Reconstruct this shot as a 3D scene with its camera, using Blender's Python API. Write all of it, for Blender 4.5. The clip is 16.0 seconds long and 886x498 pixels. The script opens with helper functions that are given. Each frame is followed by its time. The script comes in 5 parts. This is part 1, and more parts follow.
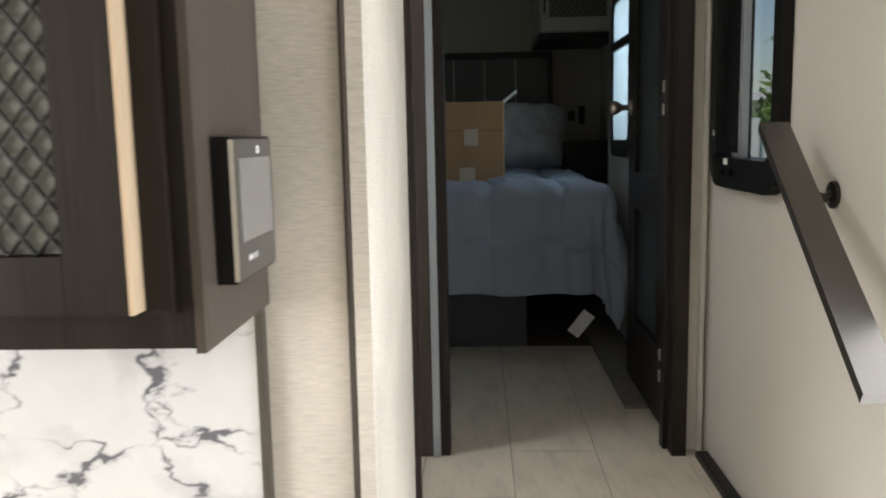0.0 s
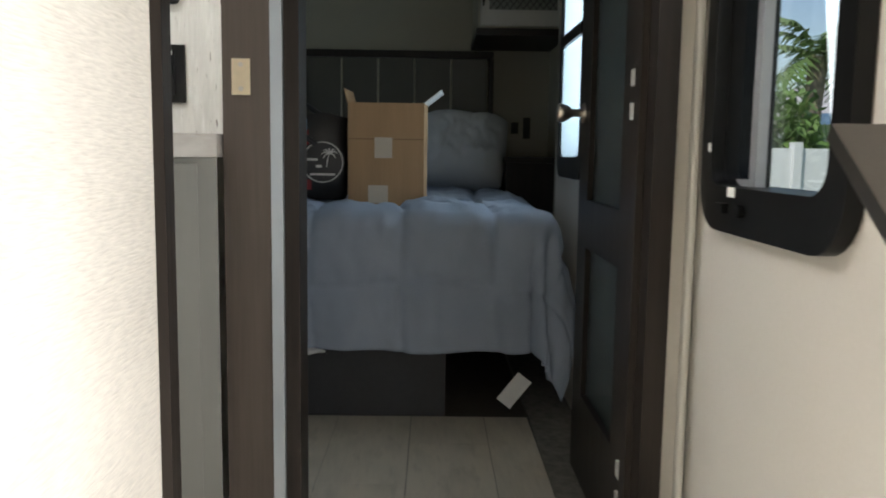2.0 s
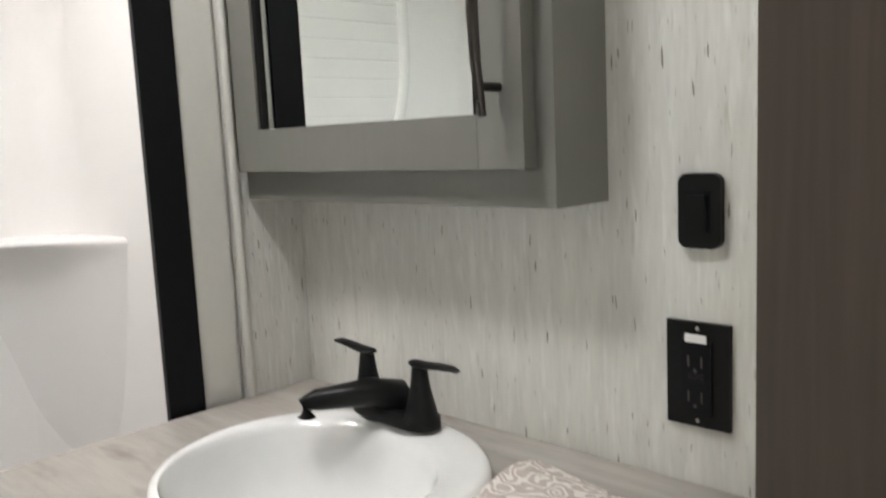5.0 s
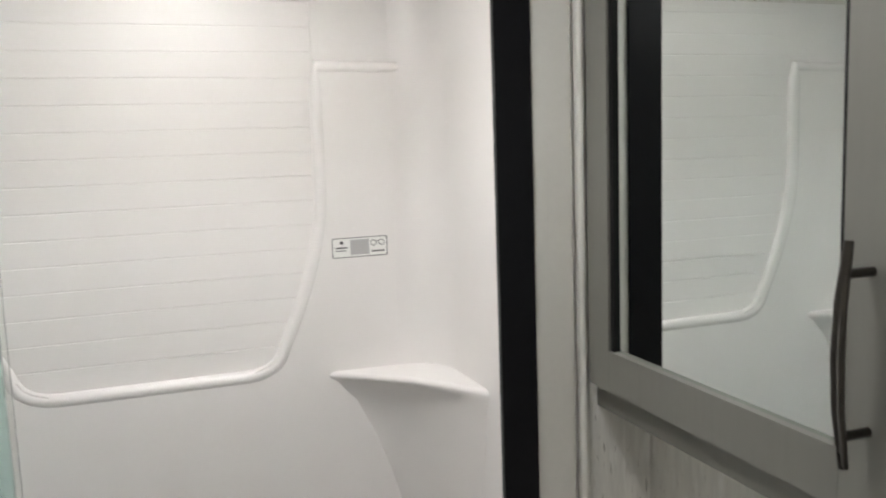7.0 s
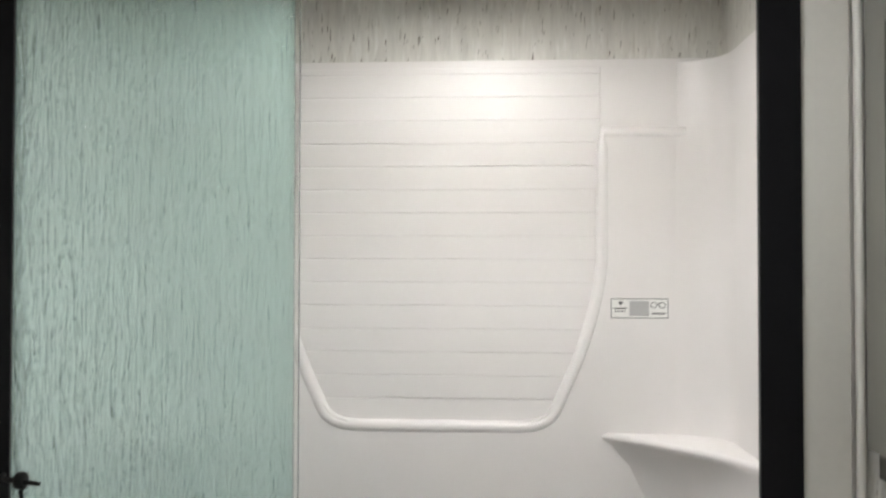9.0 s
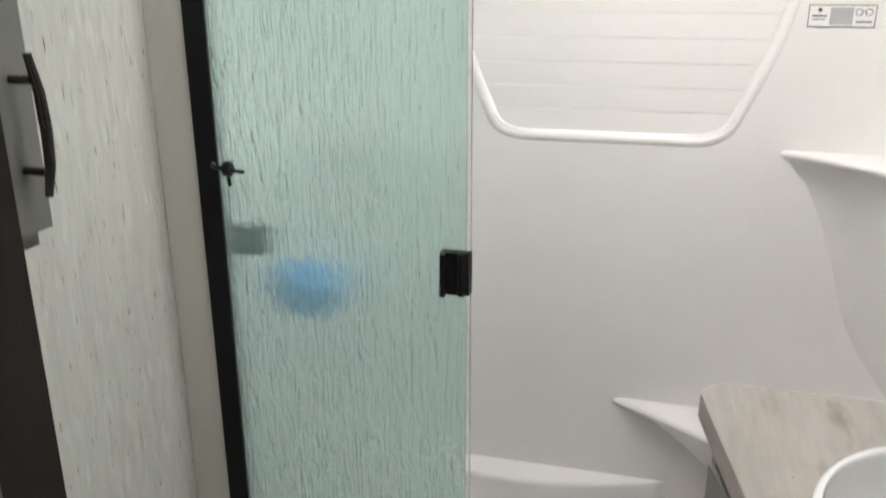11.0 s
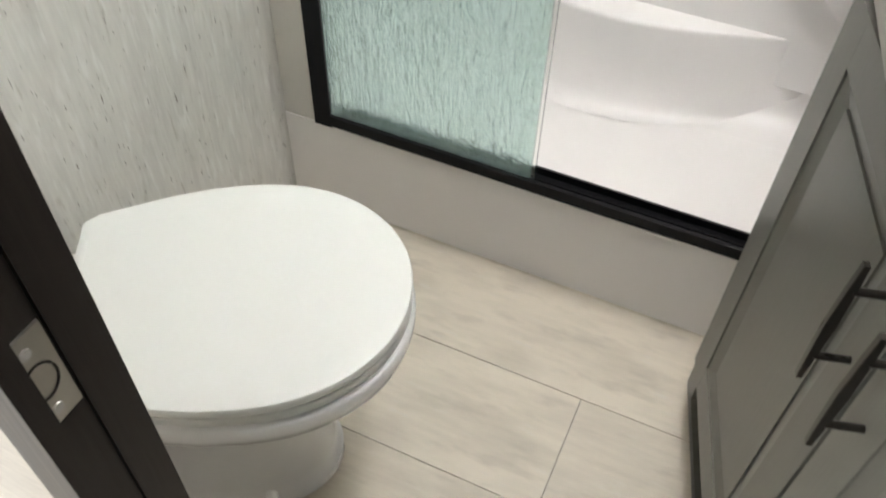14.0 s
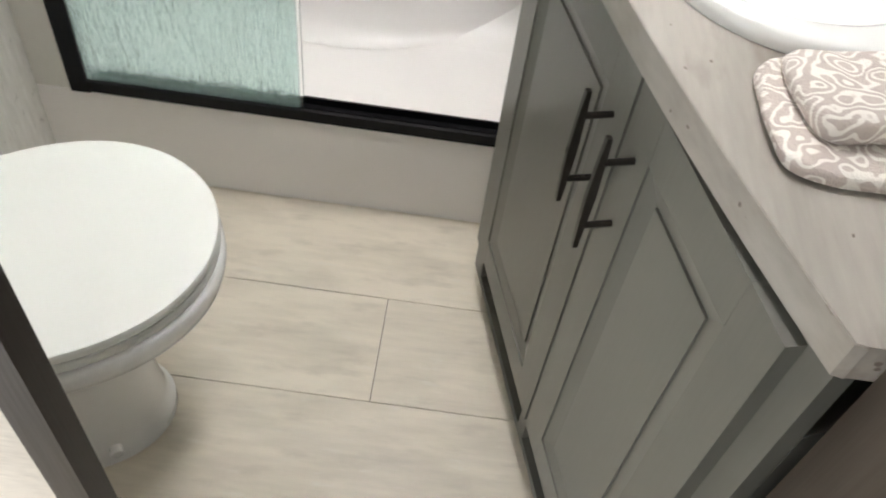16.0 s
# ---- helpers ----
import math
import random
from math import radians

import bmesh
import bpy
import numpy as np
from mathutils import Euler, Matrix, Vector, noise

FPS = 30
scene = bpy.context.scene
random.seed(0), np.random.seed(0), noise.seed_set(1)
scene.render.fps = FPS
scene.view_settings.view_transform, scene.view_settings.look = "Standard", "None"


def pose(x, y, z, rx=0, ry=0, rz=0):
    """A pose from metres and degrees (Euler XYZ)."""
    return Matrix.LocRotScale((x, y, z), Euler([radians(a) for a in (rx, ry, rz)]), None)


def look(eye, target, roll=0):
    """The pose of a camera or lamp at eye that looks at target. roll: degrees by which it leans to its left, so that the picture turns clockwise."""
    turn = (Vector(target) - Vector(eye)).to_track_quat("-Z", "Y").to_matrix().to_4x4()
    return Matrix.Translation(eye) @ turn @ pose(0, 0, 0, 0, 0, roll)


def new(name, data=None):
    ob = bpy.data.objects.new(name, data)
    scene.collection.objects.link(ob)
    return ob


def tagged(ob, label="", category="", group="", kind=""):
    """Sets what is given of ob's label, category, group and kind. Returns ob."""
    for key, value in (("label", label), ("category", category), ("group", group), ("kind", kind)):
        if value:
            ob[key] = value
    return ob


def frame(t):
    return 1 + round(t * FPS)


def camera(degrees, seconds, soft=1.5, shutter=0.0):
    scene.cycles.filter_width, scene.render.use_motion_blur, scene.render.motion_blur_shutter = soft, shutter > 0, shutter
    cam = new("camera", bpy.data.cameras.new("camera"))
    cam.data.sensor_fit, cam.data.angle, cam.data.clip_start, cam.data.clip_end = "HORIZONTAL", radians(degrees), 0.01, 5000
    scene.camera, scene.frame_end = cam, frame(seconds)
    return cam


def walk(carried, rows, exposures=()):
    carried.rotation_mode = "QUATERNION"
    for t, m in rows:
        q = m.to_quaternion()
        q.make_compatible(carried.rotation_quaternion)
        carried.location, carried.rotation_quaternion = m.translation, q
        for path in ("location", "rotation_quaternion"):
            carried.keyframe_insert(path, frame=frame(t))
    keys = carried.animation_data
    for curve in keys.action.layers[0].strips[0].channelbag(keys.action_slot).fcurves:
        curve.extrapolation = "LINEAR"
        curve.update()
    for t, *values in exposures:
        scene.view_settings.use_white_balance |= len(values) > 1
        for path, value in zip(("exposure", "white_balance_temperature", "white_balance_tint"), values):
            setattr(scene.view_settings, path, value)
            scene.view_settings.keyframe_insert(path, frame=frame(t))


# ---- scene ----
cam = camera(56.9, 16.0, soft=1.9, shutter=0.35)
PATH = [
    (0.0, 0.120, -2.457, 0.880, 2.55, -7.85, 1.15),
    (0.5, 0.127, -2.298, 0.874, -1.32, -7.65, 1.37),
    (1.0, 0.124, -2.121, 0.886, -4.25, -6.36, 0.95),
    (1.5, 0.202, -1.879, 0.869, -4.58, -6.34, -0.61),
    (2.0, 0.256, -1.695, 0.862, -0.68, -6.80, -0.83),
    (2.5, 0.243, -1.458, 0.857, 1.12, -7.05, -0.09),
    (3.0, 0.274, -1.219, 0.867, 5.69, -7.12, 0.55),
    (3.5, 0.273, -0.983, 0.970, 16.94, -7.74, -0.23),
    (4.0, 0.235, -0.950, 1.068, 30.12, -9.66, 0.20),
    (4.2, 0.212, -0.914, 1.068, 34.47, -9.26, 0.40),
    (4.5, 0.156, -0.840, 1.119, 39.61, -9.11, 0.98),
    (5.0, 0.114, -0.800, 1.275, 43.69, -7.77, 2.66),
    (5.2, 0.118, -0.797, 1.286, 45.14, -5.47, 2.35),
    (7.3, 0.099, -0.715, 1.616, 73.65, -6.18, 0.99),
    (7.5, 0.093, -0.705, 1.607, 75.44, -4.50, -0.23),
    (8.0, 0.132, -0.664, 1.548, 84.69, 1.54, 0.23),
    (8.2, 0.147, -0.647, 1.481, 88.82, 5.44, 0.17),
    (10.5, 0.192, -0.620, 1.491, 105.78, -13.67, 0.63),
    (11.0, 0.194, -0.632, 1.462, 104.97, -18.25, 0.23),
    (11.5, 0.171, -0.630, 1.398, 105.66, -22.63, -0.64),
    (12.0, 0.158, -0.668, 1.403, 105.95, -29.37, -0.93),
    (12.5, 0.127, -0.661, 1.362, 109.69, -34.61, -1.65),
    (13.0, 0.079, -0.644, 1.309, 113.03, -39.75, -1.29),
    (13.5, 0.051, -0.618, 1.294, 115.78, -44.89, -0.48),
    (14.0, 0.081, -0.615, 1.295, 114.91, -48.39, -1.14),
    (14.5, 0.117, -0.609, 1.305, 109.54, -50.55, -2.91),
    (15.0, 0.159, -0.599, 1.309, 104.14, -51.32, -4.85),
    (15.5, 0.222, -0.599, 1.316, 101.64, -50.79, -5.47),
    (16.0, 0.235, -0.607, 1.320, 95.73, -49.56, -5.30),
]
EXPO = [(0.0, -0.9), (0.8, -0.8), (1.5, -0.65), (2.0, -0.15), (2.5, 0.45), (3.2, 1.2), (3.8, 0.55), (4.5, -0.35), (5.2, -0.9),
        (7.3, -1.25), (8.2, -1.25), (10.5, -1.05), (12.0, -0.5), (13.5, -0.25), (15.0, -0.2), (16.0, -0.2)]
walk(cam, [(t, pose(x, y, z, 90 + p, r, w)) for t, x, y, z, w, p, r in PATH], EXPO)

# ---- world, sun and large lights ----
world = bpy.data.worlds.new("sky")
scene.world = world
world.use_nodes = True
wn = world.node_tree
sky = wn.nodes.new("ShaderNodeTexSky")
sky.sky_type = "NISHITA"
sky.sun_disc = False
sky.sun_elevation, sky.sun_rotation = radians(54), radians(230)
wn.links.new(sky.outputs[0], wn.nodes["Background"].inputs[0])
wn.nodes["Background"].inputs[1].default_value = 0.15


def lamp(name, kind, m, energy, colour, size=1.0, size_y=None, angle=0.5):
    d = bpy.data.lights.new(name, kind)
    d.energy, d.color = energy, colour
    if kind == "SUN":
        d.angle = radians(angle)
    elif kind == "AREA":
        d.shape, d.size, d.size_y = "RECTANGLE", size, size_y or size
    else:
        d.shadow_soft_size = size
    ob = new(name, d)
    ob.matrix_world = m
    return ob


lamp("sun", "SUN", look((-6, -5, 10.8), (0, 0, 0)), 5.0, (1.0, 0.95, 0.86))
# daylight standing in the entry doorway, in the living room's rear window and in the bedroom's windows
lamp("entry_daylight", "AREA", look((0.71, -1.66, 0.55), (-1.0, -1.85, 0.45)), 26, (0.97, 0.98, 1.0), 0.62, 1.7)
lamp("living_daylight", "AREA", look((-0.4, -4.9, 0.9), (-0.4, 0, 0.7)), 4.0, (1.0, 0.98, 0.96), 2.2, 1.0)
# fill light added at an unseen side opening to brighten the hall's right wall
lamp("living_side_fill", "AREA", look((-2.38, -3.1, 0.95), (0, -2.6, 0.6)), 122, (1.0, 0.99, 0.98), 1.3, 0.85)
lamp("hall_window_daylight", "AREA", look((0.80, -0.66, 1.1), (-1, -0.66, 0.9)), 0.8, (0.9, 0.96, 1.0), 0.26, 0.6)
lamp("bed_window_daylight", "AREA", look((0.80, 1.04, 1.15), (-1, 1.04, 0.75)), 4.0, (0.70, 0.86, 1.0), 0.42, 0.65)
lamp("bed_far_daylight", "AREA", look((-1.70, 1.55, 1.25), (0, 1.2, 0.6)), 1.9, (0.60, 0.78, 1.0), 0.8, 0.6)


# ---- materials ----
def mat(name, colour, rough=0.5, metal=0.0, var=0.12, scale=(6, 6, 6), fine=(60, 60, 60), bump=0.05, spec=0.5, coat=0.0,
        rvar=0.1, obvar=0.0):
    """A surface with variation at two scales, relief, and differences from piece to piece."""
    m = bpy.data.materials.new(name)
    m.use_nodes = True
    nt = m.node_tree
    b = nt.nodes["Principled BSDF"]
    b.inputs["Roughness"].default_value, b.inputs["Metallic"].default_value = rough, metal
    b.inputs["Specular IOR Level"].default_value = spec
    b.inputs["Coat Weight"].default_value = coat
    co = nt.nodes.new("ShaderNodeTexCoord")

    def tex(sc, detail):
        mp = nt.nodes.new("ShaderNodeMapping")
        mp.inputs["Scale"].default_value = sc
        nt.links.new(co.outputs["Object"], mp.inputs[0])
        n = nt.nodes.new("ShaderNodeTexNoise")
        n.inputs["Scale"].default_value, n.inputs["Detail"].default_value = 1.0, detail
        nt.links.new(mp.outputs[0], n.inputs["Vector"])
        return n
    big, small = tex(scale, 4), tex(fine, 3)
    add = nt.nodes.new("ShaderNodeMath")
    add.operation = "MULTIPLY_ADD"
    nt.links.new(small.outputs[0], add.inputs[0])
    add.inputs[1].default_value = 0.6
    nt.links.new(big.outputs[0], add.inputs[2])
    fac = add.outputs[0]
    if obvar:
        oi = nt.nodes.new("ShaderNodeObjectInfo")
        o2 = nt.nodes.new("ShaderNodeMath")
        o2.operation = "MULTIPLY_ADD"
        nt.links.new(oi.outputs["Random"], o2.inputs[0])
        o2.inputs[1].default_value = obvar
        nt.links.new(fac, o2.inputs[2])
        fac = o2.outputs[0]
    ramp = nt.nodes.new("ShaderNodeValToRGB")
    ramp.color_ramp.elements[0].position, ramp.color_ramp.elements[1].position = 0.35, 1.2 if obvar > 0.3 else 1.0
    ramp.color_ramp.elements[0].color = [c * (1 - var) for c in colour] + [1]
    ramp.color_ramp.elements[1].color = [min(1, c * (1 + var)) for c in colour] + [1]
    nt.links.new(fac, ramp.inputs[0])
    nt.links.new(ramp.outputs[0], b.inputs["Base Color"])
    rr = nt.nodes.new("ShaderNodeMath")
    rr.operation = "MULTIPLY_ADD"
    nt.links.new(big.outputs[0], rr.inputs[0])
    rr.inputs[1].default_value, rr.inputs[2].default_value = rvar, rough - rvar / 2
    nt.links.new(rr.outputs[0], b.inputs["Roughness"])
    if bump:
        bp = nt.nodes.new("ShaderNodeBump")
        bp.inputs["Strength"].default_value, bp.inputs["Distance"].default_value = min(1, bump * 4), 0.002
        nt.links.new(small.outputs[0], bp.inputs["Height"])
        nt.links.new(bp.outputs[0], b.inputs["Normal"])
    return m


def overlay(m, colour, scale, lo, hi, kind="noise", detail=2.0):
    """Marks of another colour over a material, where a stretched texture passes a threshold."""
    nt = m.node_tree
    b = nt.nodes["Principled BSDF"]
    src = b.inputs["Base Color"].links[0].from_socket
    co = nt.nodes.new("ShaderNodeTexCoord")
    mp = nt.nodes.new("ShaderNodeMapping")
    mp.inputs["Scale"].default_value = scale
    nt.links.new(co.outputs["Object"], mp.inputs[0])
    if kind in ("noise", "curl"):
        n = nt.nodes.new("ShaderNodeTexNoise")
        n.inputs["Scale"].default_value, n.inputs["Detail"].default_value = 1.0, detail
        out = n.outputs[0]
    else:
        n = nt.nodes.new("ShaderNodeTexVoronoi")
        n.feature = "DISTANCE_TO_EDGE"
        n.inputs["Scale"].default_value = 1.0
        out = n.outputs["Distance"]
    if kind == "vein":
        w = nt.nodes.new("ShaderNodeTexNoise")
        w.inputs["Scale"].default_value, w.inputs["Detail"].default_value = 2.0, 6.0
        nt.links.new(mp.outputs[0], w.inputs["Vector"])
        mx = nt.nodes.new("ShaderNodeMix")
        mx.data_type = "VECTOR"
        mx.inputs[0].default_value = 0.55
        nt.links.new(mp.outputs[0], mx.inputs["A"])
        nt.links.new(w.outputs["Color"], mx.inputs["B"])
        nt.links.new(mx.outputs["Result"], n.inputs["Vector"])
    else:
        nt.links.new(mp.outputs[0], n.inputs["Vector"])
    if kind == "curl":
        # closed curling lines along the levels of the noise
        k, pp = nt.nodes.new("ShaderNodeMath"), nt.nodes.new("ShaderNodeMath")
        k.operation, pp.operation = "MULTIPLY", "PINGPONG"
        k.inputs[1].default_value, pp.inputs[1].default_value = 9.0, 0.5
        nt.links.new(out, k.inputs[0])
        nt.links.new(k.outputs[0], pp.inputs[0])
        out = pp.outputs[0]
    if kind == "vein":
        # veins thin out and break where a broad noise is low
        gap, ga = nt.nodes.new("ShaderNodeTexNoise"), nt.nodes.new("ShaderNodeMath")
        gap.inputs["Scale"].default_value, gap.inputs["Detail"].default_value = 1.7, 3.0
        nt.links.new(mp.outputs[0], gap.inputs["Vector"])
        ga.operation = "MULTIPLY_ADD"
        ga.inputs[1].default_value = 0.16
        nt.links.new(gap.outputs[0], ga.inputs[0])
        nt.links.new(out, ga.inputs[2])
        out = ga.outputs[0]
    mr = nt.nodes.new("ShaderNodeMapRange")
    mr.inputs["From Min"].default_value, mr.inputs["From Max"].default_value = lo, hi
    nt.links.new(out, mr.inputs[0])
    mix = nt.nodes.new("ShaderNodeMix")
    mix.data_type = "RGBA"
    nt.links.new(mr.outputs[0], mix.inputs["Factor"])
    nt.links.new(src, mix.inputs["A"])
    mix.inputs["B"].default_value = (*colour, 1)
    nt.links.new(mix.outputs["Result"], b.inputs["Base Color"])
    return m


LINEN = mat("linen_wallpaper", (0.63, 0.585, 0.52), 0.75, var=0.30, scale=(3, 3, 3), fine=(45, 45, 380), bump=0.25)
SMOOTHWALL = mat("smooth_wallboard", (0.62, 0.59, 0.535), 0.6, var=0.04, scale=(2, 2, 2), fine=(150, 150, 150), bump=0.06)
BATHPAPER = mat("grass_paper", (0.62, 0.61, 0.57), 0.6, var=0.12, scale=(50, 50, 6), fine=(190, 190, 22), bump=0.10)
overlay(BATHPAPER, (0.74, 0.735, 0.70), (90, 90, 14), 0.54, 0.72)
overlay(BATHPAPER, (0.49, 0.47, 0.42), (120, 120, 16), 0.64, 0.80)
overlay(BATHPAPER, (0.17, 0.15, 0.12), (260, 260, 30), 0.69, 0.75, detail=1.0)
DARKWOOD = mat("dark_stained_wood", (0.021, 0.0165, 0.0138), 0.40, var=0.35, scale=(25, 25, 1.6), fine=(180, 180, 7), bump=0.05, spec=0.18)
TAUPEWOOD = mat("taupe_wood_laminate", (0.066, 0.053, 0.044), 0.42, var=0.25, scale=(25, 25, 1.6), fine=(180, 180, 7), bump=0.04, spec=0.25)
RAWWOOD = mat("bare_wood_edge", (0.55, 0.42, 0.29), 0.6, var=0.2, scale=(30, 30, 3), fine=(200, 200, 20))
VANITY = mat("grey_vanity_paint", (0.155, 0.153, 0.136), 0.36, var=0.06, scale=(5, 5, 5), fine=(160, 160, 14), bump=0.02)
COUNTER = mat("driftwood_laminate", (0.33, 0.305, 0.275), 0.42, var=0.18, scale=(3, 14, 14), fine=(16, 120, 120), bump=0.02)
overlay(COUNTER, (0.15, 0.12, 0.10), (60, 80, 80), 0.755, 0.79, detail=1)
overlay(COUNTER, (0.22, 0.19, 0.165), (6, 20, 20), 0.58, 0.74, detail=5)
overlay(COUNTER, (0.44, 0.42, 0.39), (3, 22, 22), 0.52, 0.75, detail=5)
PLANK = mat("vinyl_plank", (0.60, 0.545, 0.455), 0.42, var=0.16, scale=(9, 2.6, 9), fine=(70, 9, 70), bump=0.03, obvar=0.22)
overlay(PLANK, (0.46, 0.42, 0.35), (9, 3.5, 9), 0.50, 0.85, detail=9)
overlay(PLANK, (0.47, 0.425, 0.355), (30, 8, 30), 0.55, 0.82, detail=9)
overlay(PLANK, (0.66, 0.615, 0.54), (70, 14, 70), 0.60, 0.78, detail=6)
SUBFLOOR = mat("dark_joint", (0.10, 0.085, 0.07), 0.8)
ACRYLIC = mat("white_acrylic", (0.80, 0.778, 0.765), 0.34, var=0.02, scale=(2, 2, 2), fine=(8, 8, 8), bump=0.0, rvar=0.06)
TRIMWHITE = mat("ivory_vinyl_trim", (0.66, 0.645, 0.60), 0.42, var=0.04, scale=(4, 4, 4), fine=(90, 90, 90), bump=0.02)
BLACKMETAL = mat("black_anodised_metal", (0.005, 0.005, 0.006), 0.42, metal=0.0, var=0.2, bump=0.02, rvar=0.15, spec=0.18)
BLACKPLASTIC = mat("black_plastic", (0.008, 0.008, 0.008), 0.35, var=0.15, bump=0.02, spec=0.18)
BRONZE = mat("oil_rubbed_bronze", (0.06, 0.055, 0.05), 0.28, metal=0.9, var=0.3, bump=0.02)
RAILMETAL = mat("brushed_dark_bronze", (0.15, 0.14, 0.128), 0.36, metal=0.9, var=0.06, scale=(4, 20, 20), fine=(200, 200, 200), bump=0.02)
NICKEL = mat("satin_nickel", (0.62, 0.58, 0.53), 0.30, metal=1.0, var=0.1, bump=0.02)
BRASSPLATE = mat("pale_brass_plate", (0.68, 0.58, 0.42), 0.36, metal=0.85, var=0.12, bump=0.03)
CHINA = mat("white_porcelain", (0.84, 0.84, 0.83), 0.10, var=0.02, bump=0.0, coat=0.5, rvar=0.04)
LIDPLASTIC = mat("white_seat_plastic", (0.82, 0.83, 0.80), 0.30, var=0.006, scale=(1, 1, 1), fine=(90, 90, 90), bump=0.004, rvar=0.02)
TOWEL = mat("patterned_terry", (0.52, 0.455, 0.42), 0.95, var=0.12, scale=(60, 60, 60), fine=(420, 420, 420), bump=0.3, spec=0.1)
overlay(TOWEL, (0.80, 0.76, 0.71), (34, 34, 34), 0.27, 0.34, kind="curl", detail=0.8)
COMFORTER = mat("blue_grey_comforter", (0.34, 0.39, 0.475), 0.85, var=0.06, scale=(5, 5, 5), fine=(300, 300, 300), bump=0.12, spec=0.2)
PILLOWCLOTH = mat("pale_grey_pillowcase", (0.50, 0.51, 0.52), 0.88, var=0.05, scale=(6, 6, 6), fine=(350, 350, 350), bump=0.12, spec=0.2)
SHEET = mat("white_sheet", (0.75, 0.76, 0.76), 0.85, var=0.04, bump=0.1)
CARD = mat("brown_cardboard", (0.42, 0.265, 0.145), 0.8, var=0.10, scale=(30, 4, 2), fine=(220, 220, 10), bump=0.06, spec=0.2)
TAPE = mat("paper_label", (0.60, 0.52, 0.42), 0.6, var=0.05)
HEADBOARD = mat("dark_vinyl_headboard", (0.062, 0.058, 0.044), 0.5, var=0.15, scale=(5, 5, 5), fine=(250, 250, 250), bump=0.08)
PIPING = mat("olive_piping", (0.27, 0.25, 0.18), 0.4, var=0.1)
BEDBASE = mat("dark_bed_base", (0.035, 0.036, 0.04), 0.6, var=0.2)
CARPET = mat("grey_carpet", (0.20, 0.19, 0.17), 0.98, var=0.4, scale=(40, 40, 40), fine=(260, 260, 260), bump=0.35, spec=0.1)
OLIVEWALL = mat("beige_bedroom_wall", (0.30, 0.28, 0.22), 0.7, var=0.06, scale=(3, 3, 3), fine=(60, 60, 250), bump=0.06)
MARBLE = mat("white_marble_laminate", (0.80, 0.80, 0.80), 0.18, var=0.05, scale=(4, 4, 4), fine=(30, 30, 30), bump=0.0)
overlay(MARBLE, (0.62, 0.62, 0.63), (7, 7, 9), 0.54, 0.70, detail=6)
overlay(MARBLE, (0.50, 0.50, 0.52), (9.0, 9.0, 16.0), 0.118, 0.07, kind="vein")
overlay(MARBLE, (0.17, 0.17, 0.19), (9.0, 9.0, 16.0), 0.089, 0.073, kind="vein")
BAGRED = mat("red_woven_plastic", (0.27, 0.014, 0.018), 0.35, var=0.3, scale=(20, 20, 20), fine=(120, 120, 120), bump=0.08)
BAGBLACK = mat("black_woven_plastic", (0.015, 0.015, 0.017), 0.32, var=0.3, scale=(20, 20, 20), bump=0.08)
BAGWHITE = mat("white_woven_plastic", (0.66, 0.68, 0.70), 0.35, var=0.1, bump=0.08)
BAGBLUE = mat("pale_blue_plastic", (0.32, 0.52, 0.72), 0.4, var=0.1)
PAPER = mat("white_paper", (0.80, 0.80, 0.78), 0.8, var=0.03, bump=0.02)
INK = mat("dark_print", (0.05, 0.05, 0.055), 0.7, var=0.1, bump=0.0)
GREYINK = mat("grey_print", (0.42, 0.42, 0.42), 0.7, var=0.1, bump=0.0)
SCREEN = mat("grey_screen", (0.20, 0.197, 0.19), 0.14, var=0.03, bump=0.0, rvar=0.02)
CEILING = mat("white_ceiling_board", (0.72, 0.69, 0.63), 0.7, var=0.04, bump=0.04)
LATTICE = mat("black_lattice_metal", (0.02, 0.018, 0.016), 0.4, var=0.2)
FROSTED = mat("frosted_cabinet_glass", (0.19, 0.20, 0.18), 0.15, var=0.06, bump=0.02)
GRASS = mat("lawn_grass", (0.07, 0.12, 0.03), 0.95, var=0.4, scale=(1.5, 1.5, 1.5), fine=(30, 30, 30), bump=0.3)
LEAF = mat("palm_leaf", (0.09, 0.15, 0.045), 0.55, var=0.35, scale=(2, 2, 2), fine=(20, 20, 20), obvar=0.3)
BUSHLEAF = mat("bush_leaf", (0.075, 0.14, 0.03), 0.6, var=0.4, scale=(3, 3, 3), fine=(20, 20, 20))
BARK = mat("palm_bark", (0.22, 0.18, 0.13), 0.9, var=0.3, scale=(8, 8, 20), bump=0.3)
STUCCO = mat("pale_stucco", (0.62, 0.63, 0.60), 0.85, var=0.06, bump=0.15)
ROOFTILE = mat("grey_roof_tile", (0.36, 0.36, 0.37), 0.8, var=0.2, scale=(4, 4, 4), bump=0.2)
# bluish cast of the bedroom window's reflection is put into the aluminium's colour
EDGESTRIP = mat("satin_aluminium_strip", (0.40, 0.44, 0.48), 0.34, metal=0.55, var=0.05, scale=(6, 6, 2), fine=(300, 300, 6), bump=0.02)
SASHGREY = mat("grey_aluminium_paint", (0.26, 0.27, 0.28), 0.4, var=0.08, bump=0.02)
# low metallic: pale base colour stands in for a bright reflection
HINGEMETAL = mat("pale_satin_steel", (0.62, 0.60, 0.56), 0.38, metal=0.35, var=0.1, bump=0.02)
FENCEMAT = mat("white_fence_panel", (0.68, 0.70, 0.72), 0.6, var=0.06)


